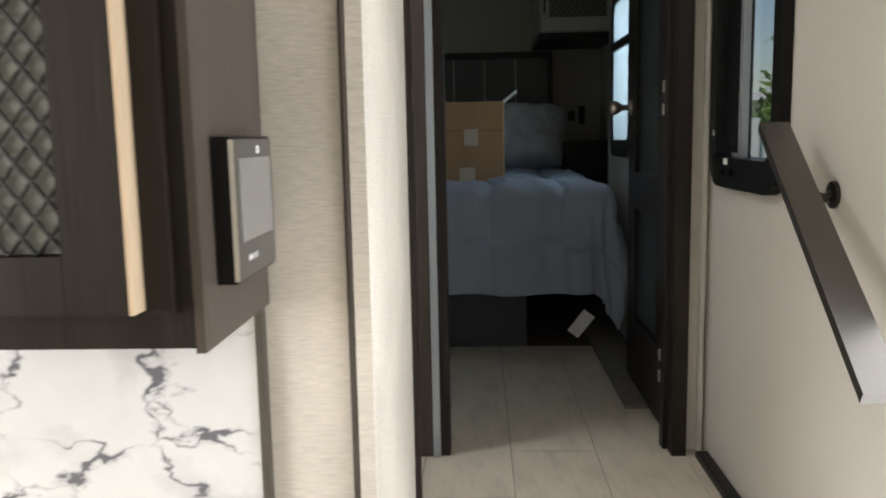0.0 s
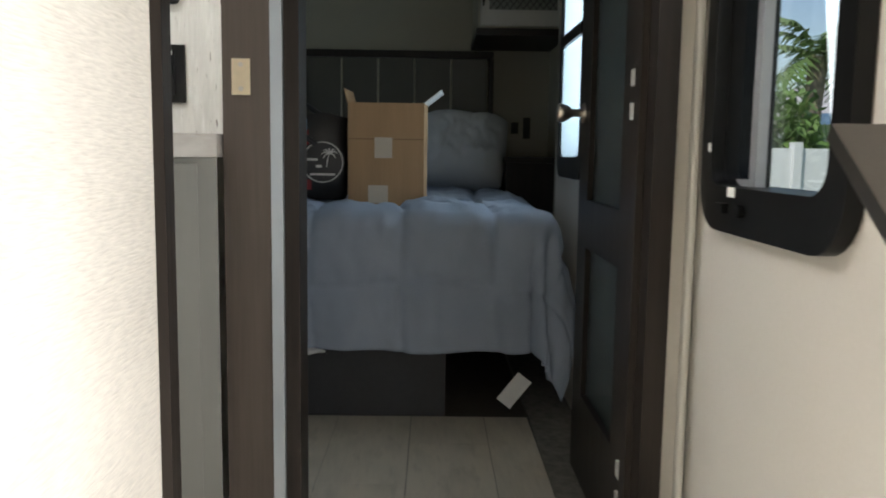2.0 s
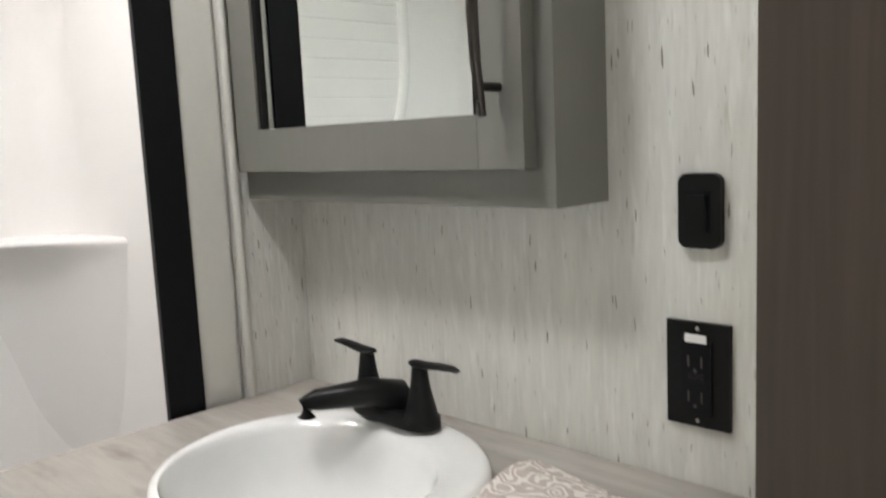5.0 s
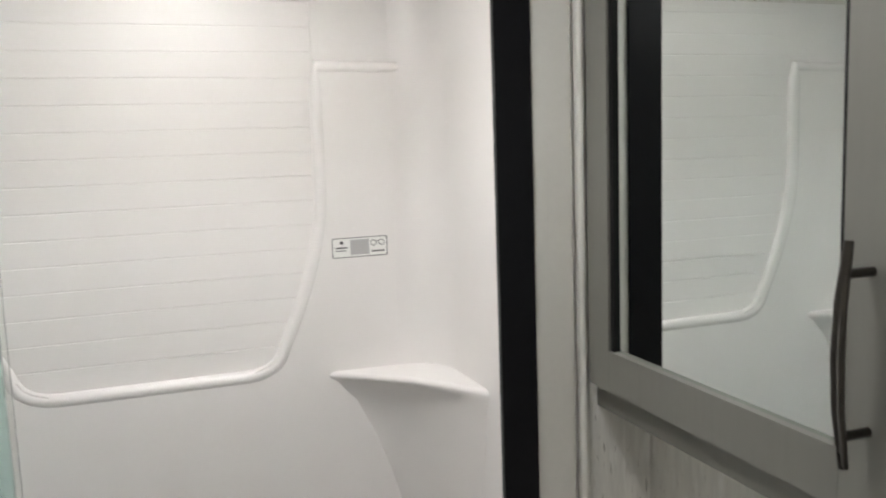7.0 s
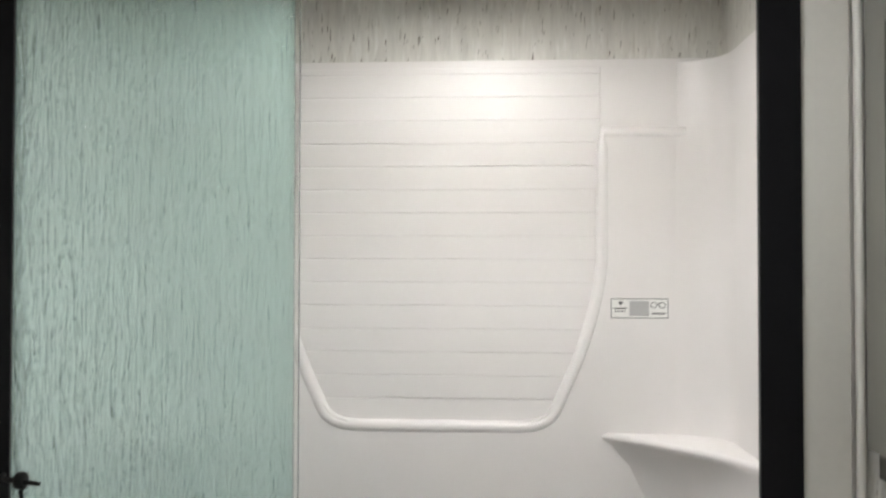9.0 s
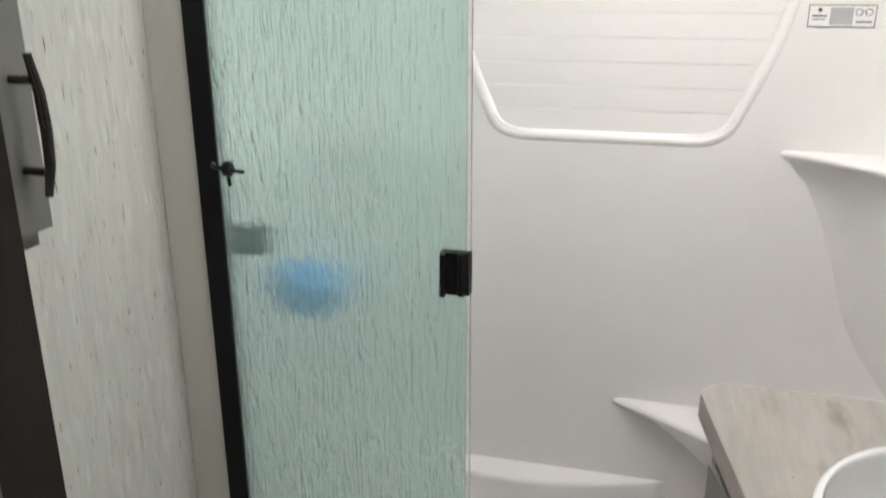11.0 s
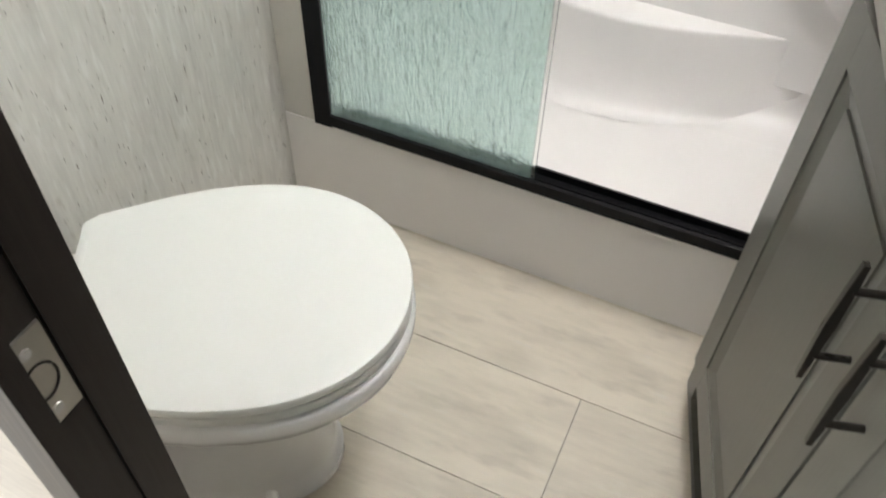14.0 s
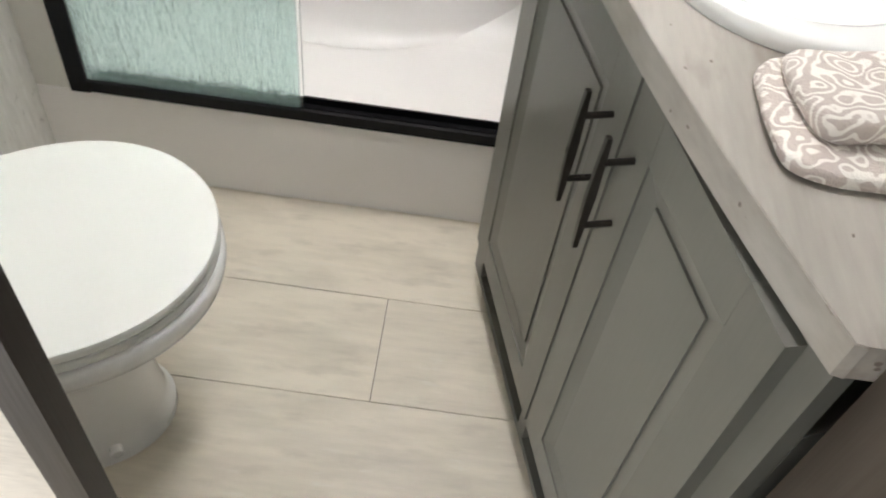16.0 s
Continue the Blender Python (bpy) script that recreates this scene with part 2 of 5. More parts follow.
def glassy(name, colour, rough, bump=0.0, scale=(60, 60, 9), ior=1.45):
    m = bpy.data.materials.new(name)
    m.use_nodes = True
    nt = m.node_tree
    b = nt.nodes["Principled BSDF"]
    b.inputs["Base Color"].default_value = (*colour, 1)
    b.inputs["Transmission Weight"].default_value, b.inputs["Roughness"].default_value = 1.0, rough
    b.inputs["IOR"].default_value = ior
    if bump:
        co, mp, n, bp = (nt.nodes.new("ShaderNode" + k) for k in ("TexCoord", "Mapping", "TexNoise", "Bump"))
        mp.inputs["Scale"].default_value = scale
        n.inputs["Scale"].default_value, n.inputs["Detail"].default_value, n.inputs["Distortion"].default_value = 1.0, 2.0, 0.25
        bp.inputs["Strength"].default_value, bp.inputs["Distance"].default_value = bump, 0.004
        nt.links.new(co.outputs["Object"], mp.inputs[0])
        nt.links.new(mp.outputs[0], n.inputs["Vector"])
        nt.links.new(n.outputs[0], bp.inputs["Height"])
        nt.links.new(bp.outputs[0], b.inputs["Normal"])
    return m


def rain_glass(name, colour, body, rough, milk):
    """Rippled privacy glass: vertical runs and small drops in relief, with a little milky body colour."""
    m = glassy(name, colour, rough)
    nt = m.node_tree
    b = nt.nodes["Principled BSDF"]
    co = nt.nodes.new("ShaderNodeTexCoord")
    hs = []
    for sc, dist, det in (((230, 230, 13), 0.9, 2.0), ((75, 75, 34), 1.4, 3.0)):
        mp, n = nt.nodes.new("ShaderNodeMapping"), nt.nodes.new("ShaderNodeTexNoise")
        mp.inputs["Scale"].default_value = sc
        n.inputs["Scale"].default_value, n.inputs["Detail"].default_value, n.inputs["Distortion"].default_value = 1.0, det, dist
        nt.links.new(co.outputs["Object"], mp.inputs[0])
        nt.links.new(mp.outputs[0], n.inputs["Vector"])
        hs.append(n.outputs[0])
    ad = nt.nodes.new("ShaderNodeMath")
    ad.operation = "MULTIPLY_ADD"
    nt.links.new(hs[1], ad.inputs[0])
    ad.inputs[1].default_value = 1.1
    nt.links.new(hs[0], ad.inputs[2])
    bp = nt.nodes.new("ShaderNodeBump")
    bp.inputs["Strength"].default_value, bp.inputs["Distance"].default_value = 0.8, 0.0036
    nt.links.new(ad.outputs[0], bp.inputs["Height"])
    nt.links.new(bp.outputs[0], b.inputs["Normal"])
    tl, mx = nt.nodes.new("ShaderNodeBsdfTranslucent"), nt.nodes.new("ShaderNodeMixShader")
    tl.inputs["Color"].default_value = (*body, 1)
    nt.links.new(bp.outputs[0], tl.inputs["Normal"])
    mx.inputs[0].default_value = milk
    nt.links.new(b.outputs[0], mx.inputs[1])
    nt.links.new(tl.outputs[0], mx.inputs[2])
    nt.links.new(mx.outputs[0], nt.nodes["Material Output"].inputs["Surface"])
    return m


RAINGLASS = rain_glass("rain_glass", (0.78, 0.965, 0.93), (0.75, 0.965, 0.92), 0.06, 0.18)
CLEARGLASS = glassy("clear_glass", (0.96, 0.98, 0.97), 0.0)
TINTGLASS = glassy("tinted_window_glass", (0.55, 0.60, 0.62), 0.02)
DOORGLASS = rain_glass("smoked_rain_glass", (0.72, 0.80, 0.80), (0.55, 0.62, 0.64), 0.10, 0.30)
HAZEGLASS = rain_glass("hazed_window_glass", (0.92, 0.96, 0.96), (0.62, 0.67, 0.68), 0.20, 0.50)
MIRROR = bpy.data.materials.new("mirror_silver")
MIRROR.use_nodes = True
MIRROR.node_tree.nodes["Principled BSDF"].inputs["Base Color"].default_value = (0.82, 0.87, 0.85, 1)
MIRROR.node_tree.nodes["Principled BSDF"].inputs["Metallic"].default_value = 1.0
MIRROR.node_tree.nodes["Principled BSDF"].inputs["Roughness"].default_value = 0.015


def glow(name, colour, strength):
    m = bpy.data.materials.new(name)
    m.use_nodes = True
    b = m.node_tree.nodes["Principled BSDF"]
    b.inputs["Emission Color"].default_value, b.inputs["Emission Strength"].default_value = (*colour, 1), strength
    return m


LEDWHITE = glow("led_diffuser", (0.99, 0.985, 0.995), 112.0)
LEDWARM = glow("warm_led_diffuser", (1.0, 0.965, 0.93), 92.0)


# ---- building helpers ----
def slab(bm, x0, x1, y0, y1, z0, z1):
    vs = [bm.verts.new((x, y, z)) for z in (z0, z1) for x, y in ((x0, y0), (x1, y0), (x1, y1), (x0, y1))]
    for f in ((3, 2, 1, 0), (4, 5, 6, 7), (0, 1, 5, 4), (1, 2, 6, 5), (2, 3, 7, 6), (3, 0, 4, 7)):
        bm.faces.new([vs[i] for i in f])
    return vs


def soften(bm, w=0.002, seg=2, limit=35):
    es = [e for e in bm.edges if len(e.link_faces) == 2 and e.calc_face_angle(0) > radians(limit)]
    if w and es:
        bmesh.ops.bevel(bm, geom=es, offset=w, segments=seg, profile=0.6, affect="EDGES", clamp_overlap=True)
    return bm


def block(x0, x1, y0, y1, z0, z1, w=0.002, seg=2):
    bm = bmesh.new()
    slab(bm, x0, x1, y0, y1, z0, z1)
    return soften(bm, w, seg)


def prism(pts, z0, z1, w=0.0, seg=2):
    """An upright solid on a plan outline (counter-clockwise)."""
    bm = bmesh.new()
    lo, hi = [bm.verts.new((x, y, z0)) for x, y in pts], [bm.verts.new((x, y, z1)) for x, y in pts]
    n = len(pts)
    bm.faces.new(lo[::-1]), bm.faces.new(hi)
    for i in range(n):
        bm.faces.new((lo[i], lo[(i + 1) % n], hi[(i + 1) % n], hi[i]))
    return soften(bm, w, seg, 50)


def rings(loops, cap=True):
    """A skin over closed loops of equal length."""
    bm = bmesh.new()
    vv = [[bm.verts.new(p) for p in l] for l in loops]
    n = len(vv[0])
    for a, b in zip(vv, vv[1:]):
        for i in range(n):
            bm.faces.new((a[i], a[(i + 1) % n], b[(i + 1) % n], b[i]))
    if cap:
        bm.faces.new(vv[0][::-1]), bm.faces.new(vv[-1])
    return bm


def tube(points, r, sides=10, cap=True, side=None):
    """A round bar along a path; r may be one radius or one for each point."""
    pts = [Vector(p) for p in points]
    rr = r if isinstance(r, (list, tuple)) else [r] * len(pts)
    loops, up = [], Vector((0, 0, 1))
    for i, p in enumerate(pts):
        d = (pts[min(i + 1, len(pts) - 1)] - pts[max(i - 1, 0)]).normalized()
        a = d.cross(side or (up if abs(d.z) < 0.95 else Vector((1, 0, 0)))).normalized()
        b = d.cross(a)
        loops.append([p + rr[i] * (math.cos(k * math.tau / sides) * a + math.sin(k * math.tau / sides) * b) for k in range(sides)])
    return rings(loops, cap)


def disc_prism(cx, cy, cz, axis, r, depth, sides=20, w=0.0):
    """A short round solid whose axis is x, y or z."""
    bm = bmesh.new()
    ret = bmesh.ops.create_cone(bm, cap_ends=True, segments=sides, radius1=r, radius2=r, depth=depth)
    rot = {"x": Matrix.Rotation(math.pi / 2, 4, "Y"), "y": Matrix.Rotation(math.pi / 2, 4, "X"), "z": Matrix()}[axis]
    bmesh.ops.transform(bm, matrix=Matrix.Translation((cx, cy, cz)) @ rot, verts=ret["verts"])
    return soften(bm, w, 2, 50)


def join(*bms):
    out = bmesh.new()
    for b in bms:
        me = bpy.data.meshes.new("tmp")
        b.to_mesh(me)
        b.free()
        out.from_mesh(me)
        bpy.data.meshes.remove(me)
    return out


def moved(bm, m):
    bmesh.ops.transform(bm, matrix=m, verts=bm.verts)
    return bm


def part(name, bm, material, parent=None, label="", smooth=None):
    bmesh.ops.recalc_face_normals(bm, faces=bm.faces)
    me = bpy.data.meshes.new(name)
    bm.to_mesh(me)
    bm.free()
    me.materials.append(material)
    if smooth is not None:
        me.shade_smooth()
        me.set_sharp_from_angle(angle=radians(smooth))
    ob = new(name, me)
    if parent is not None:
        ob.parent = parent
    if label:
        ob["label"] = label
    return ob


def thing(name, label, category, m=None, group=""):
    ob = new(name)
    ob.empty_display_size = 0.1
    if m is not None:
        ob.matrix_world = m
    return tagged(ob, label, category, group)


def struct(name, bm, material, label="", category="wall", smooth=None):
    return tagged(part(name, bm, material, None, "", smooth), label, category, "", "structure")


def oval(cx, cy, rx, ry, z, n=48, power=2.0):
    out = []
    for k in range(n):
        a = k * math.tau / n
        c, s = math.cos(a), math.sin(a)
        out.append((cx + rx * math.copysign(abs(c) ** (2 / power), c), cy + ry * math.copysign(abs(s) ** (2 / power), s), z))
    return out


def holed(axis, lo, hi, z0, z1, t0, t1, holes):
    """A wall along axis from lo to hi with through openings (a, b, z_low, z_high)."""
    bm = bmesh.new()

    def put(a, b, c, d):
        if b - a > 1e-4 and d - c > 1e-4:
            slab(bm, *((t0, t1, a, b) if axis == "y" else (a, b, t0, t1)), c, d)
    at = lo
    for a, b, c, d in sorted(holes):
        put(at, a, z0, z1), put(a, b, z0, c), put(a, b, d, z1)
        at = b
    put(at, hi, z0, z1)
    return bm


def lattice(cx0, cx1, cz0, cz1, y, step, r):
    """A diagonal grid of flat bars in the plane of a cabinet door."""
    bm = bmesh.new()
    w, h = cx1 - cx0, cz1 - cz0
    n = int((w + h * 0.8) / step) + 1
    for sgn in (1, -1):
        for k in range(-n, n + 1):
            # a bar climbs 1.25 for each 1 across
            x_a = cx0 + k * step if sgn > 0 else cx1 - k * step
            z_a, x_b, z_b = cz0, x_a + sgn * h / 1.25, cz1
            if sgn > 0:
                if x_a < cx0:
                    z_a, x_a = cz0 + (cx0 - x_a) * 1.25, cx0
                if x_b > cx1:
                    z_b, x_b = cz1 - (x_b - cx1) * 1.25, cx1
                ok = z_a < z_b - 0.005 and x_a < cx1
            else:
                if x_a > cx1:
                    z_a, x_a = cz0 + (x_a - cx1) * 1.25, cx1
                if x_b < cx0:
                    z_b, x_b = cz1 - (cx0 - x_b) * 1.25, cx0
                ok = z_a < z_b - 0.005 and x_a > cx0
            if ok:
                b2 = tube([(x_a, y, z_a), (x_b, y, z_b)], r, 5)
                me = bpy.data.meshes.new("tmp")
                b2.to_mesh(me)
                b2.free()
                bm.from_mesh(me)
                bpy.data.meshes.remove(me)
    return bm


def rect_ring(x0, x1, z0, z1, left, right, low, high, y0, y1):
    """A one-piece rectangular frame in the xz plane."""
    bm = bmesh.new()
    o, i = [(x0, z0), (x1, z0), (x1, z1), (x0, z1)], [(x0 + left, z0 + low), (x1 - right, z0 + low), (x1 - right, z1 - high), (x0 + left, z1 - high)]
    A = [[bm.verts.new((x, y, z)) for x, z in l] for y, l in ((y0, o), (y1, o), (y1, i), (y0, i))]
    for a, c in ((0, 1), (1, 2), (2, 3), (3, 0)):
        for k in range(4):
            bm.faces.new((A[a][k], A[a][(k + 1) % 4], A[c][(k + 1) % 4], A[c][k]))
    bmesh.ops.recalc_face_normals(bm, faces=bm.faces)
    return soften(bm, 0.0016, 2)


def stile_ring(x0, x1, z0, z1, left, right, low, high, y0, y1):
    """A cabinet door frame of two stiles with rails butted between them."""
    g = 0.0004
    return join(block(x0, x0 + left, y0, y1, z0, z1, 0.0011), block(x1 - right, x1, y0, y1, z0, z1, 0.0011),
                block(x0 + left + g, x1 - right - g, y0, y1, z0, z0 + low, 0.0011), block(x0 + left + g, x1 - right - g, y0, y1, z1 - high, z1, 0.0011))


def panel_door(w, h, t, rail, face, parent, name="door", depth=0.009, lip=0.030):
    """A framed cabinet door in the xz plane, front at y=0, its panel set back with a sloping lip. Returns the frame part."""
    bm = stile_ring(0, w, 0, h, rail, rail, rail, rail, 0, t)
    a, b = rail, rail + lip
    o = [(a, 0.003, a), (w - a, 0.003, a), (w - a, 0.003, h - a), (a, 0.003, h - a)]
    i = [(b, depth, b), (w - b, depth, b), (w - b, depth, h - b), (b, depth, h - b)]
    lp = bmesh.new()
    ov, iv = [lp.verts.new(p) for p in o], [lp.verts.new(p) for p in i]
    for k in range(4):
        lp.faces.new((ov[k], ov[(k + 1) % 4], iv[(k + 1) % 4], iv[k]))
    door = part(name, bm, face, parent)
    part("moulding", lp, face, door)
    pn = part("panel", block(b, w - b, depth - 0.003, t - 0.002, b, h - b, 0.0012), face, door)
    return door


# ---- large structure ----
# right outer wall with the hall window, the bedroom window and the entry doorway
struct("wall_east", holed("y", -5.0, 1.45, -0.54, 2.1, 0.728, 0.775,
       [(-2.00, -1.32, -0.54, 1.45), (-0.79, -0.35, 0.765, 1.40), (0.82, 1.265, 0.80, 1.45)]), SMOOTHWALL,
       "smooth cream wallboard along the hall and bedroom")
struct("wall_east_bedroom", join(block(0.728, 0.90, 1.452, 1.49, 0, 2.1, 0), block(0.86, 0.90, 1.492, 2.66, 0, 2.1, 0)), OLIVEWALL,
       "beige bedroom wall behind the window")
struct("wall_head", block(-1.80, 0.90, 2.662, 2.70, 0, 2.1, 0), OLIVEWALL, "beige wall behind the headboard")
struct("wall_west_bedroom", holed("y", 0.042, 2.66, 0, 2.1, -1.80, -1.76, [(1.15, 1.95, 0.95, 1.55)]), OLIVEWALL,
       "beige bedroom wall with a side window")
struct("wall_bath_north", block(-1.76, -0.10, 0.0, 0.04, 0, 2.1, 0), BATHPAPER, "off-white wallpaper with vertical dark flecks")
struct("wall_west_shower", block(-1.80, -1.7605, -1.4575, 0.0395, 0, 2.1, 0), OLIVEWALL, "plain outer wall behind the shower")
struct("wall_bath_return", block(-0.098, -0.032, -0.249, 0.04, 0, 2.1, 0), BATHPAPER, "short papered return wall behind the doorpost")
struct("wall_bath_side", block(-1.02, -0.977, -0.118, -0.001, 0, 2.1, 0), BATHPAPER, "narrow papered wall beside the shower")
struct("wall_bath_south", block(-1.70, -0.099, -1.4575, -1.446, 0, 2.1, 0), BATHPAPER, "off-white flecked wallpaper wall behind the toilet")
# hall wall holding the sliding door, papered with linen
struct("wall_hall_west", join(block(-0.0215, -0.020, -1.4575, -0.8805, -0.54, 2.1, 0), block(-0.085, -0.0685, -1.4455, -0.9655, 0, 2.1, 0),
       block(-0.098, -0.020, -0.8515, -0.29, 1.956, 2.1, 0)), LINEN, "cream linen wallpaper on the hall wall")
struct("wall_living_north", block(-2.40, -0.020, -1.468, -1.458, -0.54, 2.1, 0), LINEN, "cream linen wallpaper at the top of the steps")
# out of view; the opening is added for the side fill lamp
struct("wall_living_west", holed("y", -5.0, -1.47, -0.54, 2.1, -2.44, -2.402, [(-3.8, -2.4, 0.5, 1.4)]), LINEN, "cream living room wall")
struct("wall_living_south", holed("x", -2.40, 0.728, -0.54, 2.1, -5.04, -5.002, [(-1.6, 0.4, 0.4, 1.4)]), LINEN, "cream rear wall with a wide window")
struct("corner_trim", block(-0.037, -0.0165, -1.476, -1.469, -0.54, 2.1, 0.003), LINEN, "linen-papered corner strip", "trim")
struct("corner_bead", tube([(-0.0415, -1.473, -0.54), (-0.0415, -1.473, 2.1)], 0.0045, 8), TAUPEWOOD, "brown corner bead", "trim")
struct("wall_bedroom_south", join(block(0.672, 0.727, -0.245, -0.20, 0, 2.1, 0), block(-0.03, 0.727, -0.245, -0.20, 1.96, 2.1, 0)), SMOOTHWALL,
       "cream strip of wall beside the bedroom door frame")
struct("corner_moulding", tube([(0.716, -0.250, 0), (0.716, -0.250, 2.1)], 0.009, 10), TRIMWHITE, "ivory quarter-round corner moulding", "trim", 60)
struct("baseboard", block(0.694, 0.727, -0.84, -0.30, 0.001, 0.018, 0.002), BLACKPLASTIC, "black edging strip at the foot of the wall", "baseboard")
struct("ceiling", block(-2.44, 0.90, -5.04, 2.70, 2.101, 2.15, 0), CEILING, "white ceiling board", "ceiling")
struct("floor_lower", block(-2.44, 0.775, -5.04, -1.39, -0.60, -0.541, 0), PLANK, "pale vinyl floor of the living area", "floor")
struct("stairs", join(block(-0.02, 0.727, -1.39, -1.12, -0.54, -0.36, 0.008), block(-0.02, 0.727, -1.12, -0.85, -0.54, -0.18, 0.008)), PLANK,
       "two vinyl-covered steps up to the hall", "stairs")
floor = struct("floor", join(block(-1.70, -0.021, -1.428, 0.0, -0.06, -0.004, 0), block(-0.0205, 0.727, -0.85, 2.66, -0.06, -0.004, 0),
               block(-1.76, -0.021, 0.041, 2.66, -0.06, -0.004, 0), block(0.7275, 0.8595, 1.4905, 2.66, -0.06, -0.004, 0)), SUBFLOOR, "pale oak-look vinyl plank floor", "floor")

# door frames
df = tagged(thing("door_frame_bedroom", "dark brown wooden door frame of the bedroom", "door frame"), kind="structure")
part("jamb", block(0.001, 0.027, -0.285, -0.20, 0, 1.955, 0.006, 3), DARKWOOD, df)
part("jamb", block(0.632, 0.671, -0.292, -0.15, 0, 1.955, 0.006, 3), DARKWOOD, df)
part("stop", block(0.618, 0.6315, -0.24, -0.20, 0, 1.955, 0.002), DARKWOOD, df)
part("head", block(0.0275, 0.6315, -0.285, -0.20, 1.925, 1.955, 0.004), DARKWOOD, df)
part("edge_strip", block(-0.0195, 0.0005, -0.296, -0.25, 0, 1.955, 0.004, 3), EDGESTRIP, df, "satin aluminium edge strip")
bf = tagged(thing("door_frame_bathroom", "taupe wooden frame of the sliding bathroom door", "door frame"), kind="structure")
jb = part("jamb", block(-0.101, -0.0205, -0.290, -0.2495, 0, 1.955, 0.003), TAUPEWOOD, bf)
part("jamb", block(-0.098, -0.0675, -0.965, -0.908, 0, 1.955, 0.003), DARKWOOD, bf)
part("jamb", block(-0.0215, -0.009, -0.880, -0.852, 0, 1.955, 0.003), DARKWOOD, bf)
part("head", block(-0.101, -0.0205, -0.826, -0.2905, 1.925, 1.948, 0.003), TAUPEWOOD, bf)
plate = part("strike_plate", block(-0.0845, -0.0535, -0.2925, -0.2902, 0.952, 1.012, 0.0008), BRASSPLATE, jb, "pale brass strike plate with two screws")
for zz in (0.962, 1.002):
    sc = part("screw", join(disc_prism(-0.069, -0.2935, zz, "y", 0.0042, 0.002, 14, 0.0006)), NICKEL, bf)
pd = tagged(thing("door_1", "dark sliding bathroom door slid into its wall pocket", "sliding door"), kind="structure")
slab_door = part("leaf", block(-0.0665, -0.0400, -1.44, -0.912, 0.012, 1.92, 0.002), DARKWOOD, pd)
part("edge_band", block(-0.0665, -0.0310, -0.9117, -0.9097, 0.012, 1.92, 0.0008), DARKWOOD, slab_door)
lp = part("latch_plate", block(-0.0645, -0.0335, -0.9096, -0.9076, 0.872, 0.948, 0.0006), NICKEL, slab_door, "satin latch plate with a round pull")
part("pull", tube([(-0.049 + 0.011 * math.cos(a * math.tau / 24), -0.9074, 0.910 + 0.014 * math.sin(a * math.tau / 24)) for a in range(25)], 0.0010, 6), BRONZE, lp)
for zz in (0.884, 0.936):
    part("screw", disc_prism(-0.049, -0.9071, zz, "y", 0.0038, 0.002, 14, 0.0006), HINGEMETAL, lp)


# ---- windows ----
def rrect(y0, y1, z0, z1, r, n=6):
    out = []
    for cy, cz, a0 in ((y1 - r, z0 + r, -90), (y1 - r, z1 - r, 0), (y0 + r, z1 - r, 90), (y0 + r, z0 + r, 180)):
        for k in range(n + 1):
            a = radians(a0 + 90 * k / n)
            out.append((cy + r * math.cos(a), cz + r * math.sin(a)))
    return out


def ring_frame(outer, inner, x0, x1, w=0.0):
    """A flat frame between two outlines in a wall of constant x."""
    bm = bmesh.new()
    n = len(outer)
    A = [[bm.verts.new((x, y, z)) for y, z in o] for x, o in ((x0, outer), (x1, outer), (x1, inner), (x0, inner))]
    for a, b in ((0, 1), (1, 2), (2, 3), (3, 0)):
        for i in range(n):
            bm.faces.new((A[a][i], A[a][(i + 1) % n], A[b][(i + 1) % n], A[b][i]))
    return bm


def window(name, y0, y1, z0, z1, label, split, panes):
    w = tagged(thing(name, label, "window"), kind="structure")
    part("window_frame", ring_frame(rrect(y0, y1, z0, z1, 0.075), rrect(y0 + 0.045, y1 - 0.045, z0 + 0.07, z1 - 0.045, 0.04), 0.704, 0.727), BLACKPLASTIC, w, smooth=40)
    part("window_sill", ring_frame(rrect(y0 + 0.021, y1 - 0.021, z0 + 0.021, z1 - 0.021, 0.06), rrect(y0 + 0.045, y1 - 0.045, z0 + 0.07, z1 - 0.045, 0.04), 0.7275, 0.790), BLACKPLASTIC, w, smooth=40)
    for a, b, glass, x in panes:
        p = part("pane", block(x, x + 0.004, a, b, z0 + 0.05, z1 - 0.03, 0), glass, w)
        p.visible_shadow = False
    if split:
        part("mullion", block(0.742, 0.768, split - 0.011, split + 0.011, z0 + 0.06, z1 - 0.04, 0.004), BLACKPLASTIC, w)
    return w


w1 = window("window_1", -0.812, -0.328, 0.745, 1.42, "black-framed sliding window with rounded corners", -0.452,
            [(-0.785, -0.455, CLEARGLASS, 0.760), (-0.450, -0.355, TINTGLASS, 0.748)])
part("sash", join(block(0.741, 0.757, -0.466, -0.441, 0.80, 1.38, 0.004), block(0.741, 0.757, -0.441, -0.375, 0.80, 0.825, 0.004)), SASHGREY, w1, "grey aluminium sash")
part("latch", join(block(0.694, 0.705, -0.462, -0.428, 0.775, 0.79, 0.003), disc_prism(0.700, -0.52, 0.782, "x", 0.010, 0.012, 16, 0.002)), BLACKPLASTIC, w1)
part("sticker", block(0.7025, 0.7038, -0.487, -0.458, 0.80, 0.815, 0), PAPER, w1, "small white sticker")
part("sticker", block(0.7025, 0.7038, -0.372, -0.362, 0.868, 0.882, 0), PAPER, w1, "small white sticker")
w2 = window("window_2", 0.80, 1.285, 0.78, 1.47, "black-framed bedroom window with a cross bar", None, [(0.83, 1.25, HAZEGLASS, 0.711)])
